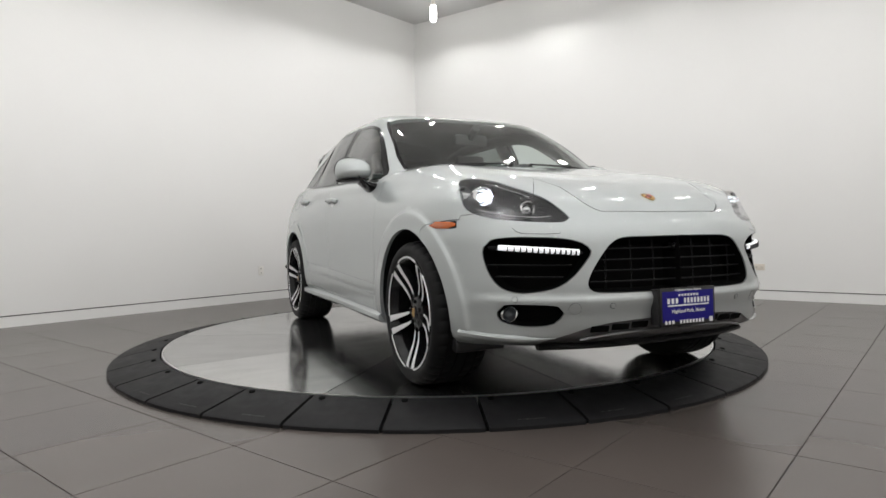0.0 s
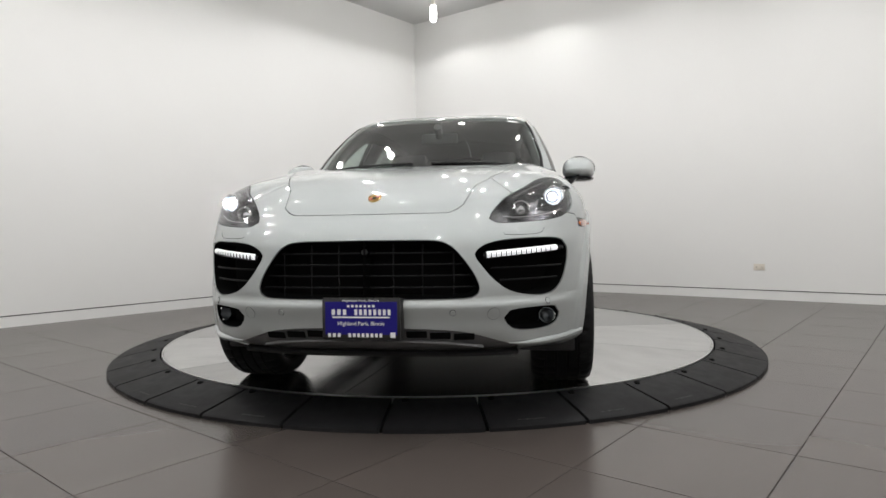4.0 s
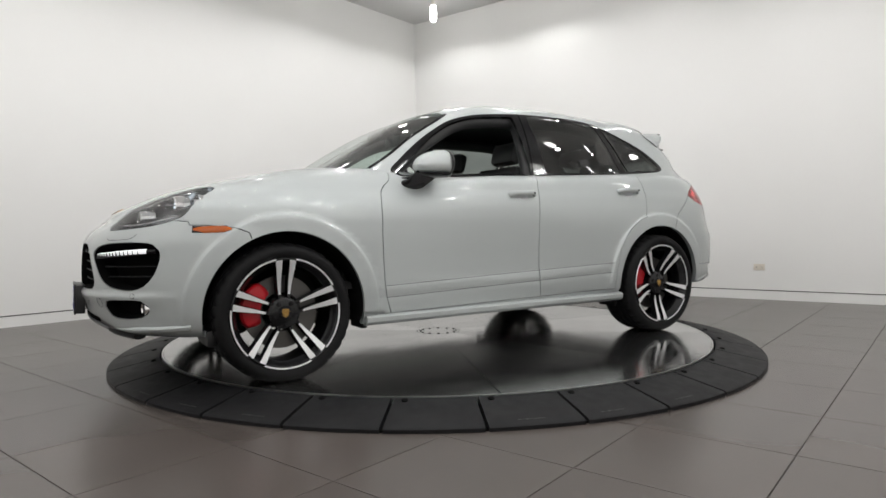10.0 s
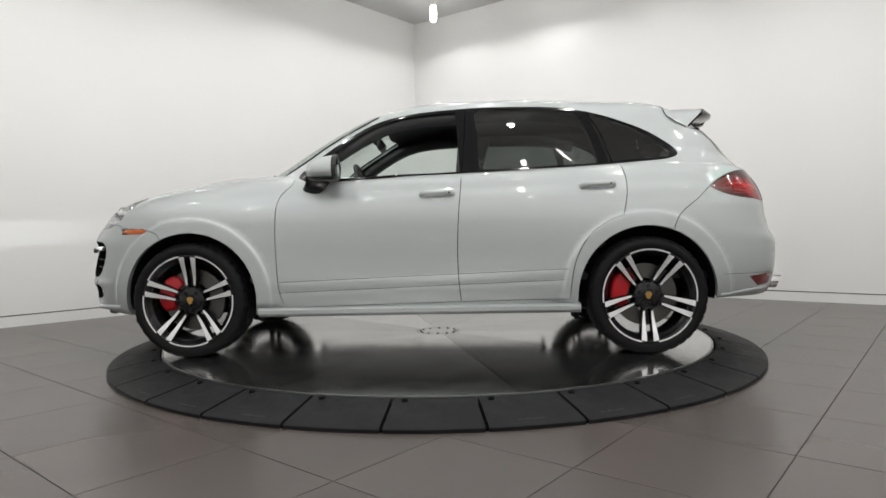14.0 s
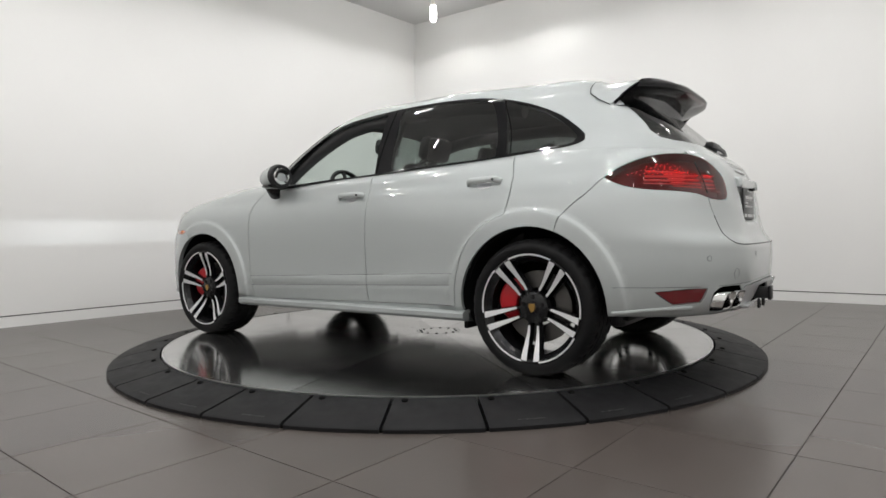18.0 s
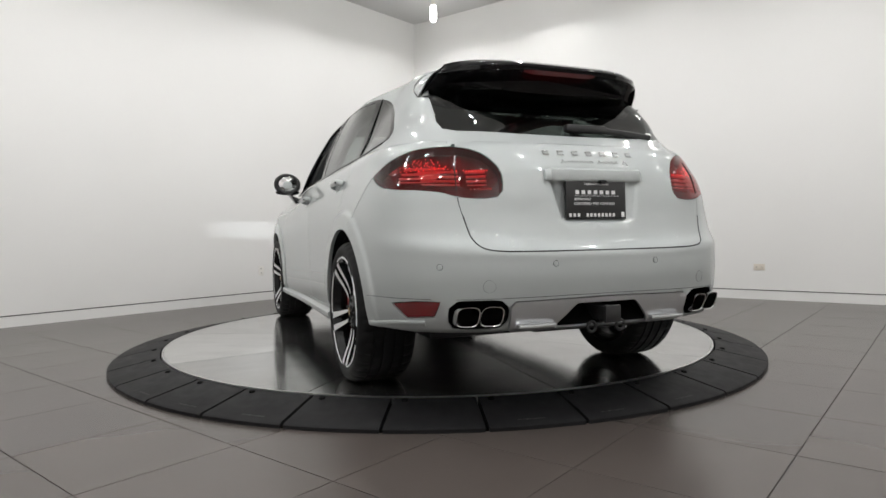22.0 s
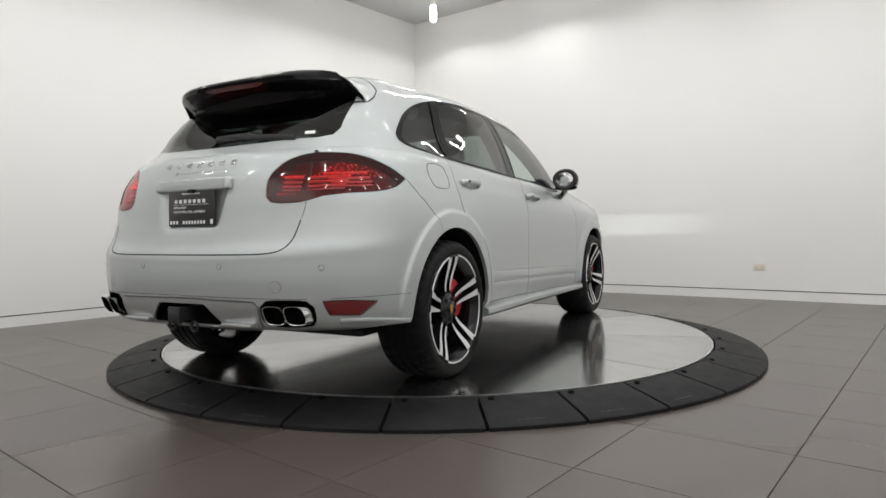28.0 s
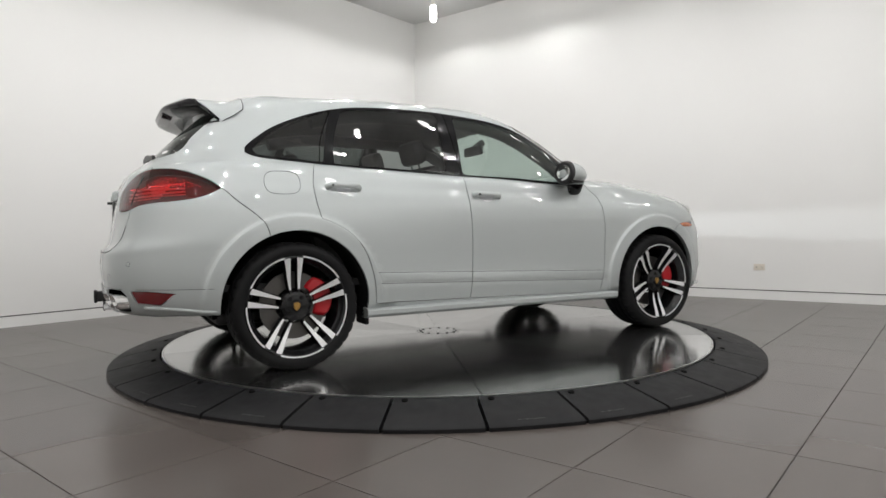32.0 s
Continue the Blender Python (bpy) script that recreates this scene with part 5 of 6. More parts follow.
    for s in (1, -1):
        part("air_guide", sided(box((1.87, 0.60, 0.215), (1.92, 0.86, 0.30), 0.012), s), PLASTIC, CAR)


def plate(name, m, w, h, field, label, lines):
    pl = part(name, box((-w / 2, -h / 2, 0.0), (w / 2, h / 2, 0.010), 0.003, m), PLATE_BLACK, CAR, label)
    if field is not None:
        part("face", box((-w / 2 + 0.012, -h / 2 + 0.024, 0.0095), (w / 2 - 0.012, h / 2 - 0.018, 0.0112), 0, m), field, pl, smooth=False)
    for kind, x, y, size, width in lines:
        mm = m @ Matrix.Translation((x, y, 0.0122))
        if kind == "bar":
            part("mark", box((-width / 2, -size / 2, -0.0008), (width / 2, size / 2, 0.0006), 0, mm), WHITE, pl, smooth=False)
        else:
            part("lettering", text_mesh(kind, size, mm, width=width), WHITE, pl, smooth=False)
    return pl


def letter_bars(x0, x1, y, size, n):
    """Plain white blocks in place of a trade name."""
    w = (x1 - x0) / n
    return [("bar", x0 + w * (k + 0.5), y, size * 0.86, w * 0.58) for k in range(n)]


def build_rear():
    # tail lights
    for s in (1, -1):
        tl = part("tail_light", bowl("tail_light", 0.05, s), material("tail_housing", (0.09, 0.006, 0.007), 0.3) if s > 0 else bpy.data.materials["tail_housing"], CAR, "wide dark red tail light with glowing diodes")
        part("lens", panel(LOW, LOW[3]["tail_light"], side=s, gap=0.002, rim=0.008), TAIL_GLASS, tl, "smoked red lens")

        def row(pts, view, depth, r, mat, name, lab="", flat=1.0):
            uv = np.array(LOWER.line(smooth_line(pts, 0.02), view))
            P, N = LOWER.at(uv), LOWER.normal(uv)
            part(name, sided(tube([Vector(a) - Vector(b) * depth for a, b in zip(P, N)], r, 6, flat=flat), s), mat, tl, lab)
        for z, r in ((1.048, 0.009), (1.024, 0.009), (1.002, 0.008), (0.984, 0.005)):
            row([(0.515, z), (0.60, z)], "rear", 0.034, r, RED_STRIP, "light_bar", "red light bar", 0.7)
            row([(0.63, z + 0.002), (0.70, z + 0.006), (0.775, z + 0.012)], "rear", 0.034, r, RED_STRIP, "light_bar", "red light bar", 0.7)
            row([(-2.10, z + 0.022), (-2.0, z + 0.026), (-1.93, z + 0.03)], "side", 0.034, r, RED_STRIP, "light_bar", "red light bar", 0.7)
        # small bright diodes
        dots = [(y, 1.050, "rear") for y in np.linspace(0.505, 0.605, 9)] + [(y, 1.050 + 0.25 * (y - 0.63), "rear") for y in np.linspace(0.633, 0.76, 9)]
        dots += [(y, 1.068 + 0.35 * (y - 0.66), "rear") for y in np.linspace(0.67, 0.77, 6)]
        for z0, x0, x1, n in ((1.060, -2.08, -1.85, 13), (1.076, -2.06, -1.89, 10), (1.092, -2.07, -1.93, 8), (1.106, -2.04, -1.97, 4)):
            dots += [(x0 + (x1 - x0) * k / (n - 1), z0 + 0.004 * math.sin(k * 1.9), "side") for k in range(n)]
        for a, b, view in dots:
            q, n = spot(a, b, view)
            part("diode", sided(turned([(0.0, 0.003), (0.002, 0.002), (0.0028, 0.0)], facing(q - n * 0.022, n), 8), s), RED_DOT, tl, "bright red diode")
        q0 = [(0.505 + 0.016 * k, 0.963) for k in range(6)]
        for a, b in q0:
            q, n = spot(a, b, "rear")
            part("reverse_lamp", sided(box((-0.006, -0.005, 0), (0.006, 0.005, 0.004), 0.001, facing(q - n * 0.018, n)), s), REFLECTOR, tl, "clear reversing diode")
        uv = np.array(LOWER.line(smooth_line([(0.618, 1.108), (0.626, 1.09), (0.640, 1.04), (0.645, 0.95)], 0.02), "rear"))
        part("lamp_seam", sided(tube([Vector(p) + Vector(n) * 0.001 for p, n in zip(LOWER.at(uv), LOWER.normal(uv))], 0.0026, 5), s), GAP, tl, "dark split line of the lamp")
        # reflector low on the corner
        part("rear_reflector", panel(LOW, LOW[3]["reflector"], side=s, lift=-0.006, rim=0.01), RED_LENS, CAR, "red corner reflector")
        # exhaust
        ex = part("exhaust_surround", bowl("exhaust", 0.10, s), DARK, CAR, "black exhaust cut-out")
        for yc in (0.642, 0.545):
            for mat, grow, x0, x1, nm in ((CHROME, 0.0, -2.335, -2.20, "exhaust_tip"),):
                bm = bmesh.new()
                out = []
                for k in range(28):
                    a = 2 * math.pi * k / 28
                    cx, cz = math.cos(a), math.sin(a)
                    out.append((yc + 0.0475 * math.copysign(abs(cx) ** 0.6, cx), 0.425 + 0.044 * math.copysign(abs(cz) ** 0.6, cz)))
                rings = []
                for x, k in ((-2.15, 0.97), (-2.302, 1.0), (-2.310, 0.985), (-2.308, 0.91), (-2.24, 0.88)):
                    rings.append([bm.verts.new((x + 0.26 * max(0, y - 0.50) - 0.40 * (z - 0.425), yc + (y - yc) * k, 0.425 + (z - 0.425) * k)) for y, z in out])
                for a, b in zip(rings, rings[1:]):
                    for i in range(28):
                        bm.faces.new((a[i], a[(i + 1) % 28], b[(i + 1) % 28], b[i]))
                tip = part(nm, sided(fix(bm), s), CHROME, ex, "polished rounded exhaust tip")
                bm = bmesh.new()
                bm.faces.new([bm.verts.new((-2.235 + 0.22 * max(0, y - 0.50), yc + (y - yc) * 0.9, 0.425 + (z - 0.425) * 0.9)) for y, z in out])
                part("tip_core", sided(bm, s), DARK, ex)
        # corner blade
        part("bumper_blade", sided(strip_on([(-1.79, 0.362), (-1.87, 0.370), (-1.98, 0.384), (-2.06, 0.390), (-2.13, 0.394)], "side", 0.024, 0.009), s), PAINT, CAR)
        for (y, z) in ((0.26, 0.637), (0.738, 0.632)):
            q, n = spot(y, z, "rear")
            part("parking_sensor", sided(turned([(0.0, 0.0015), (0.009, 0.0015), (0.010, 0.0002), (0.0115, 0.0002), (0.0118, -0.004)], facing(q, n), 20), s), PAINT, CAR)
            part("sensor_gap", sided(turned([(0.0118, 0.0008), (0.0135, 0.0008), (0.0137, -0.003)], facing(q, n), 24), s), GAP, CAR)
        q, n = spot(0.553, 0.549, "rear")
        part("tow_cover", sided(turned([(0.026, 0.0005), (0.0268, 0.0005), (0.027, -0.003)], facing(q, n), 36), s), GAP, CAR)
        # thin dark tubes paint the shade of the bumper's fold
        for pts, view in (([(0.0, 0.500), (0.3, 0.499), (0.55, 0.497), (0.68, 0.496)], "rear"), ([(-2.17, 0.496), (-2.1, 0.496), (-1.95, 0.494), (-1.80, 0.492)], "side")):
            uv = np.array(LOWER.line(smooth_line(pts, 0.02), view))
            part("crease_shade", sided(tube([Vector(p) for p in LOWER.at(uv)], 0.0014, 5), s), GAP, CAR)
    # dark tube paints the shade in the gap under the tailgate
    uv = np.array(LOWER.line(smooth_line([(0.0, 0.690), (0.25, 0.691), (0.40, 0.692), (0.50, 0.695), (0.570, 0.708), (0.605, 0.745), (0.628, 0.84)], 0.02), "rear"))
    for s in (1, -1):
        part("gate_gap_shade", sided(tube([Vector(p) - Vector(n) * 0.002 for p, n in zip(LOWER.at(uv), LOWER.normal(uv))], 0.0042, 5), s), GAP, CAR, "dark line painting the shaded gap under the tailgate")
    # diffuser
    df = part("rear_diffuser", panel(LOW, LOW[3]["diffuser"], both=True, lift=0.006, rim=0.02), SATIN, CAR, "satin grey rear diffuser panel")
    part("diffuser_opening", bowl("hitch_hole", 0.12, both=True), DARK, df, "black opening over the tow hitch")
    for s in (1, -1):
        bm = bmesh.new()
        add_box(bm, (-2.322, 0.25, 0.366), (-2.25, 0.43, 0.384), bevel=0.006)
        part("diffuser_shelf", sided(bm, s), SATIN, df)
    part("under_valance", box((-2.20, -0.30, 0.325), (-1.95, 0.30, 0.370), 0.02), PLASTIC, CAR)
    h = part("tow_hitch", box((-2.360, -0.032, 0.380), (-2.20, 0.032, 0.443), 0.004), PLASTIC, CAR, "black square tow hitch receiver")
    part("hitch_cover", box((-2.374, -0.04, 0.373), (-2.355, 0.04, 0.450), 0.006), PLASTIC, h)
    ring = [(-2.318, 0.075 + 0.022 * math.cos(2 * math.pi * k / 16), 0.355 + 0.022 * math.sin(2 * math.pi * k / 16)) for k in range(16)]
    for s in (1, -1):
        part("hitch_loop", sided(tube(ring, 0.007, 8, closed=True), s), PLASTIC, h)
    # plate garnish, recess and plate
    q, n = spot(0.0, 0.91, "rear")
    bm = bmesh.new()
    cols = []
    for y in np.linspace(-0.255, 0.255, 25):
        e = max(0.0, abs(y) - 0.235) / 0.02
        x = spot(abs(y), 1.02, "rear")[0].x
        zt, zb = 1.052 - 0.012 * e, 0.996
        d = 0.026 * (1 - 0.5 * e)
        cols.append([bm.verts.new((x + 0.02, y, zt + 0.004)), bm.verts.new((x - d * 0.5, y, zt)), bm.verts.new((x - d, y, zt - 0.008)), bm.verts.new((x - d - 0.006, y, zb + 0.008)), bm.verts.new((x - d - 0.003, y, zb)), bm.verts.new((x + 0.03, y, zb + 0.006))])
    for a, b in zip(cols, cols[1:]):
        for i in range(5):
            bm.faces.new((a[i], a[i + 1], b[i + 1], b[i]))
    bm.faces.new(cols[0])
    bm.faces.new(cols[-1])
    part("plate_garnish", fix(bm), PAINT, CAR)
    part("rear_camera", box((-2.285, -0.035, 0.982), (-2.25, -0.01, 0.998), 0.003), BLACK, CAR)
    m = facing(Vector((-2.247, 0, 0.909)), Vector((-1, 0, 0.02)))
    lines = [("Highland Park, Illinois", 0, 0.072, 0.014, 0.125)] + letter_bars(-0.118, 0.105, 0.035, 0.020, 7) + [("bar", 0.0, 0.019, 0.0016, 0.24), ("APPROVED", -0.075, 0.004, 0.017, 0.088), ("CERTIFIED PRE-OWNED", -0.012, -0.016, 0.016, 0.215)]
    lines += letter_bars(-0.150, -0.085, -0.066, 0.018, 3) + letter_bars(-0.06, 0.10, -0.066, 0.018, 8) + [("bar", 0.14, -0.064, 0.022, 0.016)]
    plate("rear_plate", m, 0.318, 0.168, None, "black dealer plate with white print", lines)
    m = facing(Vector((2.470, 0, 0.438)), Vector((1, 0, 0.03))) @ Matrix.Diagonal((1.0, 0.87, 1.0, 1.0))
    lines = [("Highland Park, Illinois", 0, 0.083, 0.014, 0.15)] + letter_bars(-0.06, 0.06, 0.058, 0.013, 7) + letter_bars(-0.125, -0.055, 0.030, 0.030, 3) + letter_bars(-0.03, 0.125, 0.030, 0.030, 8)
    lines += [("bar", 0, 0.007, 0.007, 0.235), ("Highland Park, Illinois", 0, -0.022, 0.026, 0.19)] + letter_bars(-0.14, -0.08, -0.075, 0.020, 3) + letter_bars(-0.055, 0.09, -0.075, 0.020, 8) + [("bar", 0.13, -0.073, 0.024, 0.02)]
    plate("front_plate", m, 0.318, 0.192, BLUE, "blue dealer plate in a black frame", lines)
    part("plate_holder", box((-0.165, -0.09, -0.045), (0.165, 0.09, 0.001), 0.006, m), PLASTIC, CAR)
    # chrome name marks, as plain blocks
    for k in range(7):
        y = 0.222 - 0.074 * k
        q, n = spot(abs(y), 1.122, "rear")
        m = facing(Vector((q.x, y, q.z)), Vector((n.x, n.y * (1 if y > 0 else -1), n.z)))
        bm = bmesh.new()
        add_box(bm, (-0.016, 0.006, 0.0), (0.016, 0.012, 0.004), m, 0.001)
        add_box(bm, (-0.016, -0.012, 0.0), (0.016, -0.006, 0.004), m, 0.001)
        add_box(bm, (-0.016, -0.008, 0.0), (-0.011, 0.008, 0.004), m)
        part("name_mark", bm, CHROME, CAR)
    for k, (y0, w, h) in enumerate(((0.145, 0.022, 0.022), (0.118, 0.02, 0.012), (0.094, 0.02, 0.014), (0.070, 0.02, 0.012), (0.046, 0.02, 0.012), (0.022, 0.02, 0.012), (-0.002, 0.02, 0.012), (-0.045, 0.02, 0.018), (-0.069, 0.02, 0.012), (-0.092, 0.018, 0.012), (-0.115, 0.02, 0.018), (-0.14, 0.02, 0.012), (-0.185, 0.03, 0.026))):
        q, n = spot(abs(y0), 1.083, "rear")
        m = facing(Vector((q.x, y0, q.z)), Vector((n.x, n.y * (1 if y0 > 0 else -1), n.z)))
        part("name_mark", tube([m @ Vector((-w / 2, -h / 2, 0.002)), m @ Vector((0, h / 2, 0.002)), m @ Vector((w * 0.3, -h * 0.2, 0.002)), m @ Vector((w / 2, -h / 2, 0.002))], 0.0018, 5), CHROME, CAR)


GREY_TRIM = material("grey_trim", (0.13, 0.13, 0.133), 0.35, 0.5)
RED_STRIP = glow("red_strip", (1.0, 0.02, 0.02), 0.13)
RED_DOT = glow("red_dot", (1.0, 0.05, 0.06), 2.2)
TAIL_GLASS = pane("tail_glass", (0.70, 0.09, 0.10))
build_headlights()
build_front()
build_rear()


# ---------------------------------------------------------------- spoiler, mirrors, handles, trim
def build_spoiler():
    base, back = 1.40, -1.82

    def rib(x):
        """Half width, crown height, squareness and lower edge of the silver cover at length x."""
        t = (-1.56 - x) / 0.26
        wide = np.interp(x, [-1.82, -1.687, -1.56], [0.628, 0.632, 0.660])
        crown = 1.634 - 0.022 * t
        low = np.interp(x, [-1.82, -1.687, -1.625, -1.568, -1.56], [1.570, 1.446, 1.482, 1.525, 1.557])
        return wide, crown, 2.5 + 1.5 * t, low

    def across(x, k):
        wide, crown, n, low = rib(x)
        lo = math.asin(((low - base) / (crown - base)) ** (n / 2))
        f = lo + (math.pi / 2 - lo) * (1 - abs(k))
        y, z = wide * max(0.0, math.cos(f)) ** (2 / n), base + (crown - base) * math.sin(f) ** (2 / n)
        skin = CABIN.tree.ray_cast(Vector((x, 2, z)), Vector((0, -1, 0)))[0]
        if skin is not None and abs(k) > 0.25:
            y = max(y, skin.y + 0.004)
        return Vector((x, math.copysign(y, k), z))
    top, rear = bmesh.new(), bmesh.new()
    tc, rc = [], []
    span = np.linspace(-1, 1, 57)
    tip = abs(across(-1.687, 1).y) - 0.003
    for x in (-1.56, -1.568, -1.58, -1.60, -1.625, -1.656, -1.687, -1.72, -1.75, -1.78, -1.80, back):
        tc.append([top.verts.new(across(x, k)) for k in span])
    for k in span:
        p0 = across(back, k)
        a = abs(p0.y) / abs(across(back, 1).y)
        tx, tz = -1.978 + 0.165 * a ** 4, 1.574 - 0.008 * a ** 3
        low_x, low_z = -1.905 + 0.195 * a ** 3, 1.368 + 0.030 * a ** 2 + 0.050 * a ** 8

        def at(x, z, tuck=1.0):
            end = np.interp(z, [1.44, 1.458, 1.57], [tip, tip, abs(across(back, 1).y)])
            return (x, math.copysign(a * end * tuck, k), z)
        rc.append([rear.verts.new(p) for p in (
            (p0.x + 0.004, p0.y, p0.z), at((back + tx) / 2 - 0.006, (p0.z + tz) / 2 + 0.010), at(tx, tz), at(tx - 0.006, tz - 0.012), at(tx + 0.004, tz - 0.030), at(tx + 0.05, tz - 0.048, 0.99),
            at(-1.80 + 0.06 * a ** 5, 1.545 - 0.05 * a, 0.985), at(-1.765 + 0.07 * a ** 5, 1.46 - 0.01 * a, 0.985), at(low_x + 0.07, low_z + 0.014, 0.985), at(low_x, low_z, 0.985), at(low_x + 0.012, low_z - 0.02, 0.98), at(-1.78, low_z - 0.012, 0.98), at(-1.70, 1.440, 1.0))])
    for cols, bm in ((tc, top), (rc, rear)):
        for p, q in zip(cols, cols[1:]):
            for i in range(len(p) - 1):
                bm.faces.new((p[i], p[i + 1], q[i + 1], q[i]))
    for c in (rc[0], rc[-1]):
        rear.faces.new(c)
    sp = part("roof_spoiler", fix(top), PAINT, CAR, "silver and gloss black roof spoiler")
    part("spoiler_blade", fix(rear), BLACK, sp, "gloss black spoiler blade with a hollow underside")
    # stop lamp housing under the blade
    bm = bmesh.new()
    cols = []
    for y in np.linspace(-0.20, 0.20, 13):
        e = max(0, abs(y) - 0.16) / 0.04
        tx, tz = -1.978 + 0.150 * (abs(y) / 0.5) ** 3.2, 1.574
        cols.append([bm.verts.new(p) for p in ((tx + 0.02, y, tz - 0.022), (tx - 0.004, y, tz - 0.03), (tx + 0.002, y, tz - 0.05 + 0.012 * e), (tx + 0.06, y, tz - 0.06 + 0.015 * e))])
    for p, q in zip(cols, cols[1:]):
        for i in range(3):
            bm.faces.new((p[i], p[i + 1], q[i + 1], q[i]))
    part("stop_lamp", fix(bm), material("stop_lens", (0.05, 0.004, 0.005), 0.15), sp, "dark red unlit high stop lamp")
    # seam where the cover meets the roof
    for s in (1, -1):
        part("cover_seam", tube([across(x, s) + Vector((0.002, 0.001 * s, 0)) for x in (-1.687, -1.656, -1.625, -1.60, -1.58, -1.568, -1.56)] + [across(-1.56, s * k) + Vector((0.002, 0, 0)) for k in (0.96, 0.9, 0.8, 0.6, 0.4, 0.2, 0.01)], 0.0028, 5), GAP, sp)
    # rear wiper
    q0, n0 = spot(0.0, 1.262, "rear", CABIN)
    wp = part("rear_wiper", tube([(q0.x - 0.015, 0.02, q0.z), (spot(0.15, 1.255, "rear", CABIN)[0].x - 0.025, -0.15, 1.258), (spot(0.30, 1.246, "rear", CABIN)[0].x - 0.022, -0.30, 1.247), (spot(0.47, 1.236, "rear", CABIN)[0].x - 0.014, -0.47, 1.236)], 0.010, 8, flat=1.5), PLASTIC, CAR, "black rear wiper at rest")
    part("wiper_cap", box((q0.x - 0.045, -0.20, 1.243), (q0.x + 0.0, 0.03, 1.280), 0.012), PLASTIC, wp)


def build_sides():
    for s in (1, -1):
        # door mirror
        mi = part("door_mirror", bmesh_mirror_cap(s), PAINT, CAR, "silver door mirror on a black foot")
        under = bmesh.new()
        bmesh.ops.create_uvsphere(under, u_segments=24, v_segments=12, radius=1)
        for v in under.verts:
            x, y, z = v.co
            k = (abs(x) ** 2.5 + abs(y) ** 2.5 + abs(z) ** 2.5) ** (-1 / 2.5)
            v.co = Vector((0.60 + 0.146 * k * x * (1 if x > 0 else 0.24), 0.962 + 0.094 * k * y - 0.02 * x, 1.122 + k * z * (0.010 if z > 0 else 0.024)))
        part("mirror_underside", sided(under, s), BLACK, mi, "black underside of the mirror")
        bm = bmesh.new()
        cols = []
        for (x, y, z, rx, rz) in ((0.80, 0.82, 1.055, 0.03, 0.03), (0.755, 0.86, 1.055, 0.055, 0.04), (0.72, 0.905, 1.08, 0.065, 0.045), (0.68, 0.95, 1.125, 0.085, 0.03)):
            cols.append([bm.verts.new((x + rx * math.cos(2 * math.pi * k / 14), y + 0.02 * math.sin(2 * math.pi * k / 14), z + rz * math.sin(2 * math.pi * k / 14))) for k in range(14)])
        for a, b in zip(cols, cols[1:]):
            for k in range(14):
                bm.faces.new((a[k], a[(k + 1) % 14], b[(k + 1) % 14], b[k]))
        bm.faces.new(cols[0])
        bm.faces.new(cols[-1])
        part("mirror_foot", sided(fix(bm), s), BLACK, mi, "gloss black mirror foot")
        bm = bmesh.new()
        lathe(bm, [(0.0, 0.03), (0.74, 0.03), (0.80, 0.08), (0.92, 0.06), (1.0, -0.1), (1.03, -0.35)], 32, "z")
        bmesh.ops.transform(bm, matrix=Matrix.Translation((0.563, 0.966, 1.185)) @ Matrix.Rotation(radians(-90), 4, "Y") @ Matrix.Diagonal((0.083, 0.102, 0.06, 1)), verts=bm.verts)
        part("mirror_frame", sided(fix(bm), s), PLASTIC, mi)
        bm = bmesh.new()
        lathe(bm, [(0.0, 0.004), (0.9, 0.004), (0.93, 0.0)], 32, "z")
        bmesh.ops.transform(bm, matrix=Matrix.Translation((0.560, 0.966, 1.185)) @ Matrix.Rotation(radians(-90), 4, "Y") @ Matrix.Diagonal((0.060, 0.074, 0.3, 1)), verts=bm.verts)
        part("mirror_glass", sided(fix(bm), s), CHROME, mi, "mirror glass")
        # handles
        for (x0, x1, z, keyed) in ((0.055, -0.155, 1.012, True), (-0.945, -1.155, 1.048, False)):
            pts = []
            for k in range(13):
                t = k / 12
                x = x0 + (x1 - x0) * t
                q, n = spot(x, z + 0.006 * t, "side")
                out = 0.032 * min(1, 6 * t, 6 * (1 - t)) ** 0.5
                pts.append(q + n * out)
            hd = part("door_handle", sided(tube(pts, 0.0115, 10, flat=1.6), s), PAINT, CAR)
            xm = (x0 + x1) / 2
            q, n = spot(xm, z - 0.008, "side")
            m = facing(q, n)
            # flat disc, the recess's shade put into its satin finish
            part("handle_cup", sided(turned([(0.0, 0.0005), (0.034, 0.0008), (0.046, 0.0006), (0.048, -0.003)], m @ Matrix.Diagonal((1.0, 0.62, 1, 1)), 32), s), SATIN, hd, "flat satin disc standing for the shaded finger recess")
            q, n = spot(x1 + 0.03, z, "side")
            part("lock_dot", sided(turned([(0.0, 0.044), (0.006, 0.043), (0.007, 0.03)], facing(q, n), 14), s), BLACK, hd)
        # sill skirt
        bm = bmesh.new()
        cols = []
        for x in np.linspace(1.085, -0.93, 40):
            f = 0.930 + 0.012 * smoothstep(np.array([abs(x - 0.1) / 1.0]))[0]
            zb = 0.263 - 0.004 * (x - 0.1)
            cols.append([bm.verts.new(p) for p in ((x, f - 0.06, zb + 0.062), (x, f + 0.002, zb + 0.055), (x, f + 0.014, zb + 0.044), (x, f + 0.013, zb + 0.020), (x, f - 0.004, zb + 0.002), (x, f - 0.10, zb - 0.012))])
        for a, b in zip(cols, cols[1:]):
            for k in range(5):
                bm.faces.new((a[k], a[k + 1], b[k + 1], b[k]))
        bm.faces.new(cols[0])
        bm.faces.new(cols[-1])
        part("side_skirt", sided(fix(bm), s), PAINT, CAR)
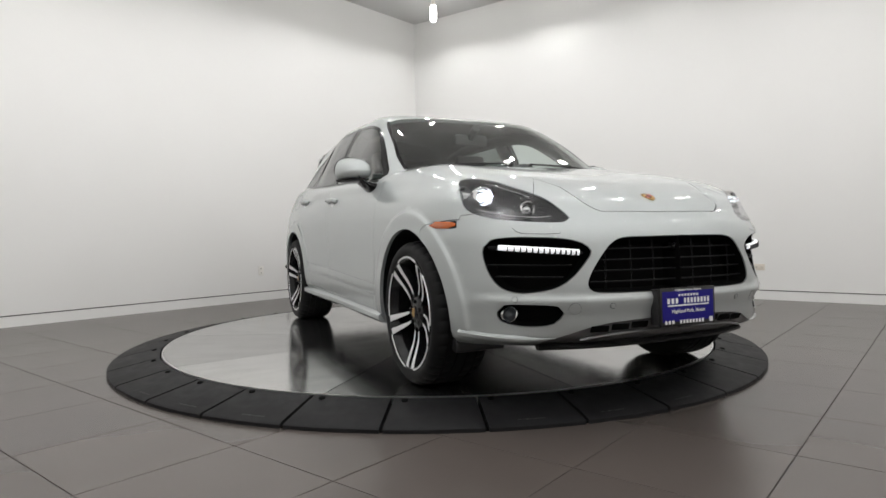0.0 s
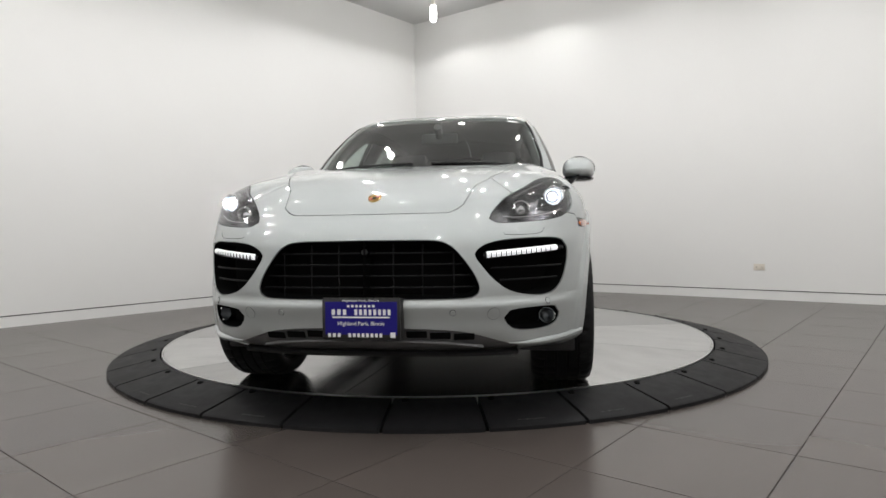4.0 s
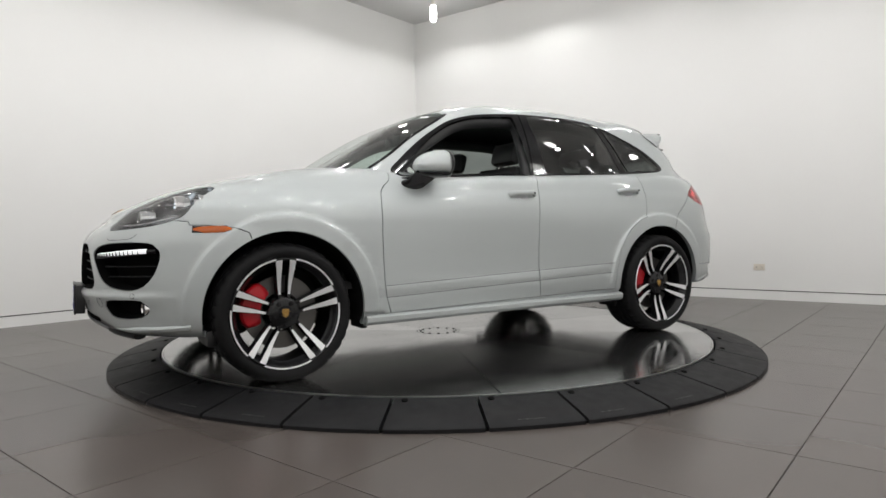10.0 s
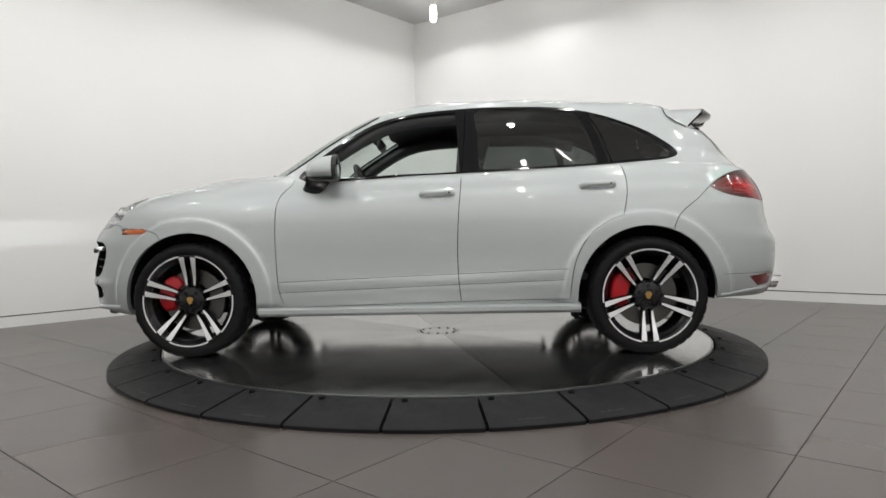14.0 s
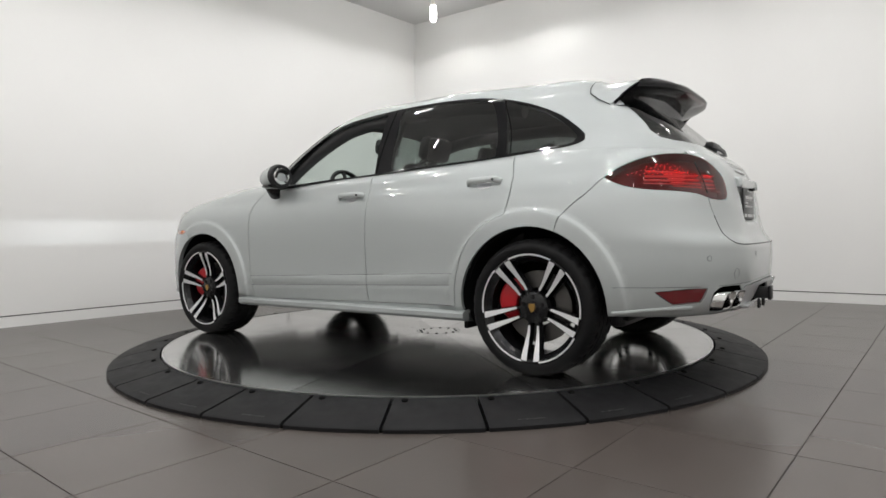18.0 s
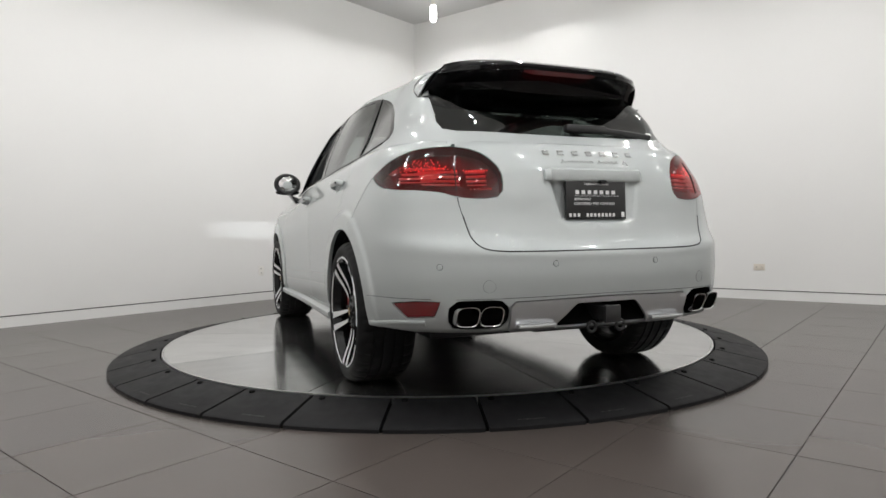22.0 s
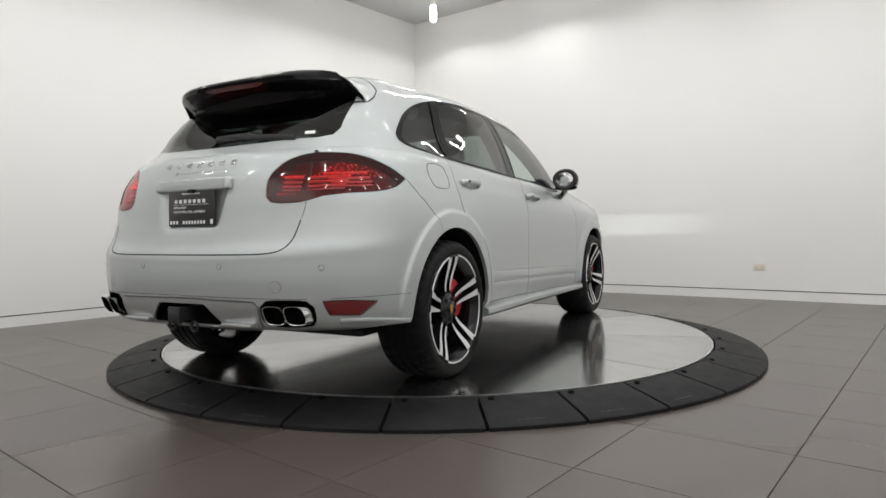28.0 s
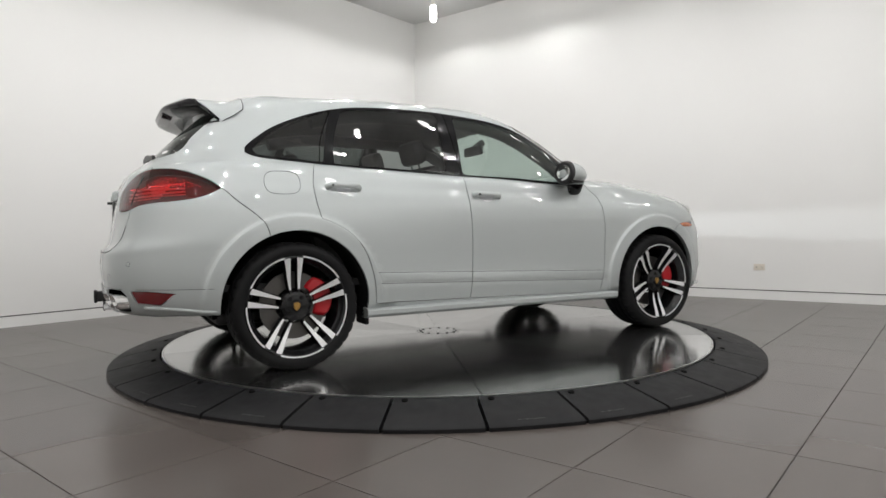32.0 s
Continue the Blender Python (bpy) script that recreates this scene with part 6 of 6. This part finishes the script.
        # thin grey bars paint the shade of the creases along the doors' foot
        for dz in (0.001, -0.066):
            uv = np.array(LOWER.line([(x, 0.505 - 0.034 * (x - 0.1) + dz) for x in np.linspace(0.955, -0.855, 60)], "side"))
            part("door_crease_shade", sided(tube([Vector(p) for p in LOWER.at(uv)], 0.0021, 4), s), GREY_TRIM, CAR)
        part("mud_flap", sided(box((1.06, 0.74, 0.24), (1.10, 0.90, 0.33), 0.01), s), LINER, CAR)
        part("mud_flap", sided(box((-0.93, 0.74, 0.22), (-0.90, 0.90, 0.32), 0.01), s), LINER, CAR)
        # window frame seams between doors
        for pts in ([(-0.203, 1.15), (-0.222, 1.36), (-0.235, 1.598)], [(-1.165, 1.2), (-1.12, 1.38), (-1.03, 1.565)]):
            uv = np.array(CABIN.line(smooth_line(pts, 0.02), "side"))
            P, N = CABIN.at(uv), CABIN.normal(uv)
            part("frame_seam", sided(tube([Vector(p) + Vector(n) * 0.002 for p, n in zip(P, N)], 0.0028, 5), s), DARK, CAR)
        # bright lower edge of the window surround
        part("belt_strip", sided(strip_on([(0.90, 1.092), (0.565, 1.117), (0.208, 1.137), (-0.229, 1.155), (-0.753, 1.178), (-1.136, 1.199), (-1.409, 1.219), (-1.53, 1.232)], "side", 0.012, 0.006, surf=CABIN), s), BLACK, CAR)
    # fuel flap on the right
    q = [(-1.35, 1.138), (-1.47, 1.138), (-1.508, 1.105), (-1.508, 1.045), (-1.47, 1.012), (-1.35, 1.012), (-1.312, 1.045), (-1.312, 1.105)]
    uv = np.array(LOWER.line(smooth_line(q, 0.012, True), "side"))
    P = LOWER.at(uv)
    part("fuel_flap", flipped(tube([Vector(p) for p in P], 0.0016, 5, closed=True)), GAP, CAR, "thin round-cornered fuel flap outline")


def bmesh_mirror_cap(s):
    """Rounded mirror shell, flat towards the rear."""
    bm = bmesh.new()
    bmesh.ops.create_uvsphere(bm, u_segments=28, v_segments=18, radius=1)
    for v in bm.verts:
        x, y, z = v.co
        k = (abs(x) ** 2.5 + abs(y) ** 2.5 + abs(z) ** 2.5) ** (-1 / 2.5)
        x, y, z = x * k, y * k, z * k
        if x < 0:
            x *= 0.26
        z = z * (1.15 if z > 0 else 0.80)
        v.co = Vector((0.60 + 0.165 * x, 0.962 + 0.104 * y - 0.02 * x, 1.172 + 0.079 * z - 0.018 * max(x, 0) * (1 if z > 0 else 0)))
    return sided(bm, s)


# ---------------------------------------------------------------- inside the car
def build_inside():
    part("headliner", panel(CAB, CAB[3]["rest"], both=True, lift=-0.025, rim=0, gap=0.004), LEATHER, CAR, "dark headliner")
    for s in (1, -1):
        part("door_card", panel(LOW, LOW[3]["front_door"], side=s, lift=-0.07, rim=0), LEATHER, CAR)
        part("door_card", panel(LOW, LOW[3]["rear_door"], side=s, lift=-0.07, rim=0), LEATHER, CAR)
        part("cargo_trim", panel(LOW, tris_where(LOW, "rest", lambda c: c[0] < -0.7 and c[2] > 0.5 and c[1] > 0.62), side=s, lift=-0.07, rim=0), LEATHER, CAR)
        part("pillar_trim", panel(CAB, [f for f in CAB[3]["trim"]], side=s, lift=-0.03, rim=0, gap=0), LEATHER, CAR)
    part("cabin_floor", box((-2.0, -0.80, 0.46), (1.25, 0.80, 0.50)), LEATHER, CAR)
    part("bulkhead", box((1.10, -0.74, 0.46), (1.14, 0.74, 1.08)), LEATHER, CAR)
    bm = bmesh.new()
    cols = []
    for y in np.linspace(-0.78, 0.78, 25):
        b = 0.05 * math.exp(-((y - 0.37) / 0.2) ** 2)
        cols.append([bm.verts.new(p) for p in ((1.08, y, 1.105), (0.90, y, 1.140 + b), (0.76, y, 1.13 + b), (0.68, y, 1.07 + b), (0.66, y, 0.90), (0.74, y, 0.62))])
    for a, b in zip(cols, cols[1:]):
        for k in range(5):
            bm.faces.new((a[k], a[k + 1], b[k + 1], b[k]))
    dash = part("dashboard", fix(bm), LEATHER, CAR, "black dashboard")
    ring = [(0.47 + 0.185 * 0.42 * math.sin(2 * math.pi * k / 36), 0.37 + 0.185 * math.cos(2 * math.pi * k / 36), 1.09 + 0.185 * 0.9 * math.sin(2 * math.pi * k / 36)) for k in range(36)]
    sw = part("steering_wheel", tube(ring, 0.016, 10, closed=True), LEATHER, CAR, "black steering wheel")
    part("wheel_hub", turned([(0.0, 0.03), (0.05, 0.028), (0.07, 0.01), (0.07, -0.02)], facing(Vector((0.47, 0.37, 1.09)), Vector((-0.9, 0, 0.42))), 24), LEATHER, sw)
    for k in (0, 90, 180, 270):
        a = radians(k)
        part("wheel_spoke", tube([(0.47, 0.37, 1.09), (0.47 + 0.185 * 0.42 * math.sin(a), 0.37 + 0.185 * math.cos(a), 1.09 + 0.185 * 0.9 * math.sin(a))], 0.014, 6), LEATHER, sw)
    for (x, y, w, rear) in ((-0.02, 0.37, 0.25, False), (-0.02, -0.37, 0.25, False), (-0.95, 0.36, 0.30, True), (-0.95, -0.36, 0.30, True)):
        st = part("seat", box((x - 0.15, y - w, 0.55), (x + 0.42, y + w, 0.72), 0.05), LEATHER, CAR, "black leather seat")
        lean = pose(x - 0.12, y, 0.66, 0, -16, 0)
        part("backrest", box((-0.075, -w, 0.0), (0.075, w, 0.60 if not rear else 0.52), 0.05, lean), LEATHER, st)
        part("headrest", box((-0.05, -0.14, 0.63 if not rear else 0.53), (0.05, 0.14, 0.80 if not rear else 0.66), 0.04, lean), LEATHER, st)
        for o in (-0.06, 0.06):
            part("headrest_post", tube([lean @ Vector((0, o, 0.5)), lean @ Vector((0, o, 0.68))], 0.007, 6), CHROME, st)
    im = part("inside_mirror", box((0.39, -0.13, 1.405), (0.43, 0.13, 1.485), 0.016), PLASTIC, CAR)
    part("mirror_arm", tube([(0.42, 0, 1.46), (0.46, 0, 1.495), (0.50, 0, 1.52)], 0.03, 8), PLASTIC, im)
    # padded pillars and roof rails
    for s in (1, -1):
        for pts in ([(0.835, 1.17), (0.783, 1.214), (0.636, 1.334), (0.488, 1.432), (0.340, 1.508), (0.155, 1.556), (-0.221, 1.588), (-0.798, 1.586), (-1.15, 1.52)], [(-0.21, 1.17), (-0.225, 1.36), (-0.238, 1.56)]):
            line = []
            for a, b in smooth_line(pts, 0.06):
                q, n = spot(a, b, "side", CABIN)
                line.append(q - n * 0.066)
            part("pillar_pad", sided(tube(line, 0.046, 10), s), LEATHER, CAR)
    # black strips down the windshield's sides
    for s in (1, -1):
        part("pillar_strip", sided(strip_on([(0.722, 1.165), (0.713, 1.26), (0.690, 1.34), (0.665, 1.43), (0.64, 1.50), (0.612, 1.552)], "front", 0.022, 0.004, surf=CABIN), s), BLACK, CAR)
    part("sticker", strip_on([(0.49, 1.543), (0.555, 1.538)], "front", 0.028, 0.0012, surf=CABIN), WHITE, CAR, "small white paper sticker on the windshield")
    part("sticker", flipped(strip_on([(0.49, 1.262), (0.535, 1.264)], "rear", 0.022, 0.0012, surf=CABIN)), WHITE, CAR, "small white sticker on the rear glass")
    # cowl and wipers
    pts = []
    cow = bmesh.new()
    cols = []
    for y in np.linspace(-0.70, 0.70, 29):
        a = abs(y)
        x = np.interp(a, [0, 0.25, 0.5, 0.68, 0.71], [1.245, 1.24, 1.205, 1.15, 1.12])
        cols.append([cow.verts.new((x + 0.005, y, 1.095 - 0.02 * a)), cow.verts.new((x - 0.05, y, 1.088 - 0.02 * a)), cow.verts.new((x - 0.12, y, 1.10 - 0.02 * a))])
    for a, b in zip(cols, cols[1:]):
        for k in range(2):
            cow.faces.new((a[k], a[k + 1], b[k + 1], b[k]))
    part("cowl", fix(cow), PLASTIC, CAR)
    for y0, y1 in ((0.60, 0.06), (-0.06, -0.62)):
        line = []
        for t in np.linspace(0, 1, 9):
            y = y0 + (y1 - y0) * t
            q, n = spot(abs(y), 1.200 - 0.075 * y * y, "front", CABIN)
            line.append(Vector((q.x + 0.012, y, q.z)))
        part("wiper", tube(line, 0.006, 6), PLASTIC, CAR, "black windshield wiper at rest")


build_spoiler()
build_sides()
build_inside()


# ---------------------------------------------------------------- floor tiles last, then what moves
build_floor()


def motions():
    rows_car, rows_disc = [], []
    for k in range(33):
        a = TURN_START + TURN_RATE * k
        turn = pose(0, 0, DISC_Z, 0, 0, a)
        rows_car.append((float(k), turn @ pose(0, CAR_SIDE, 0)))
        rows_disc.append((float(k), turn))
    walk(CAR, rows_car)
    walk(DISC_OB, rows_disc)


motions()
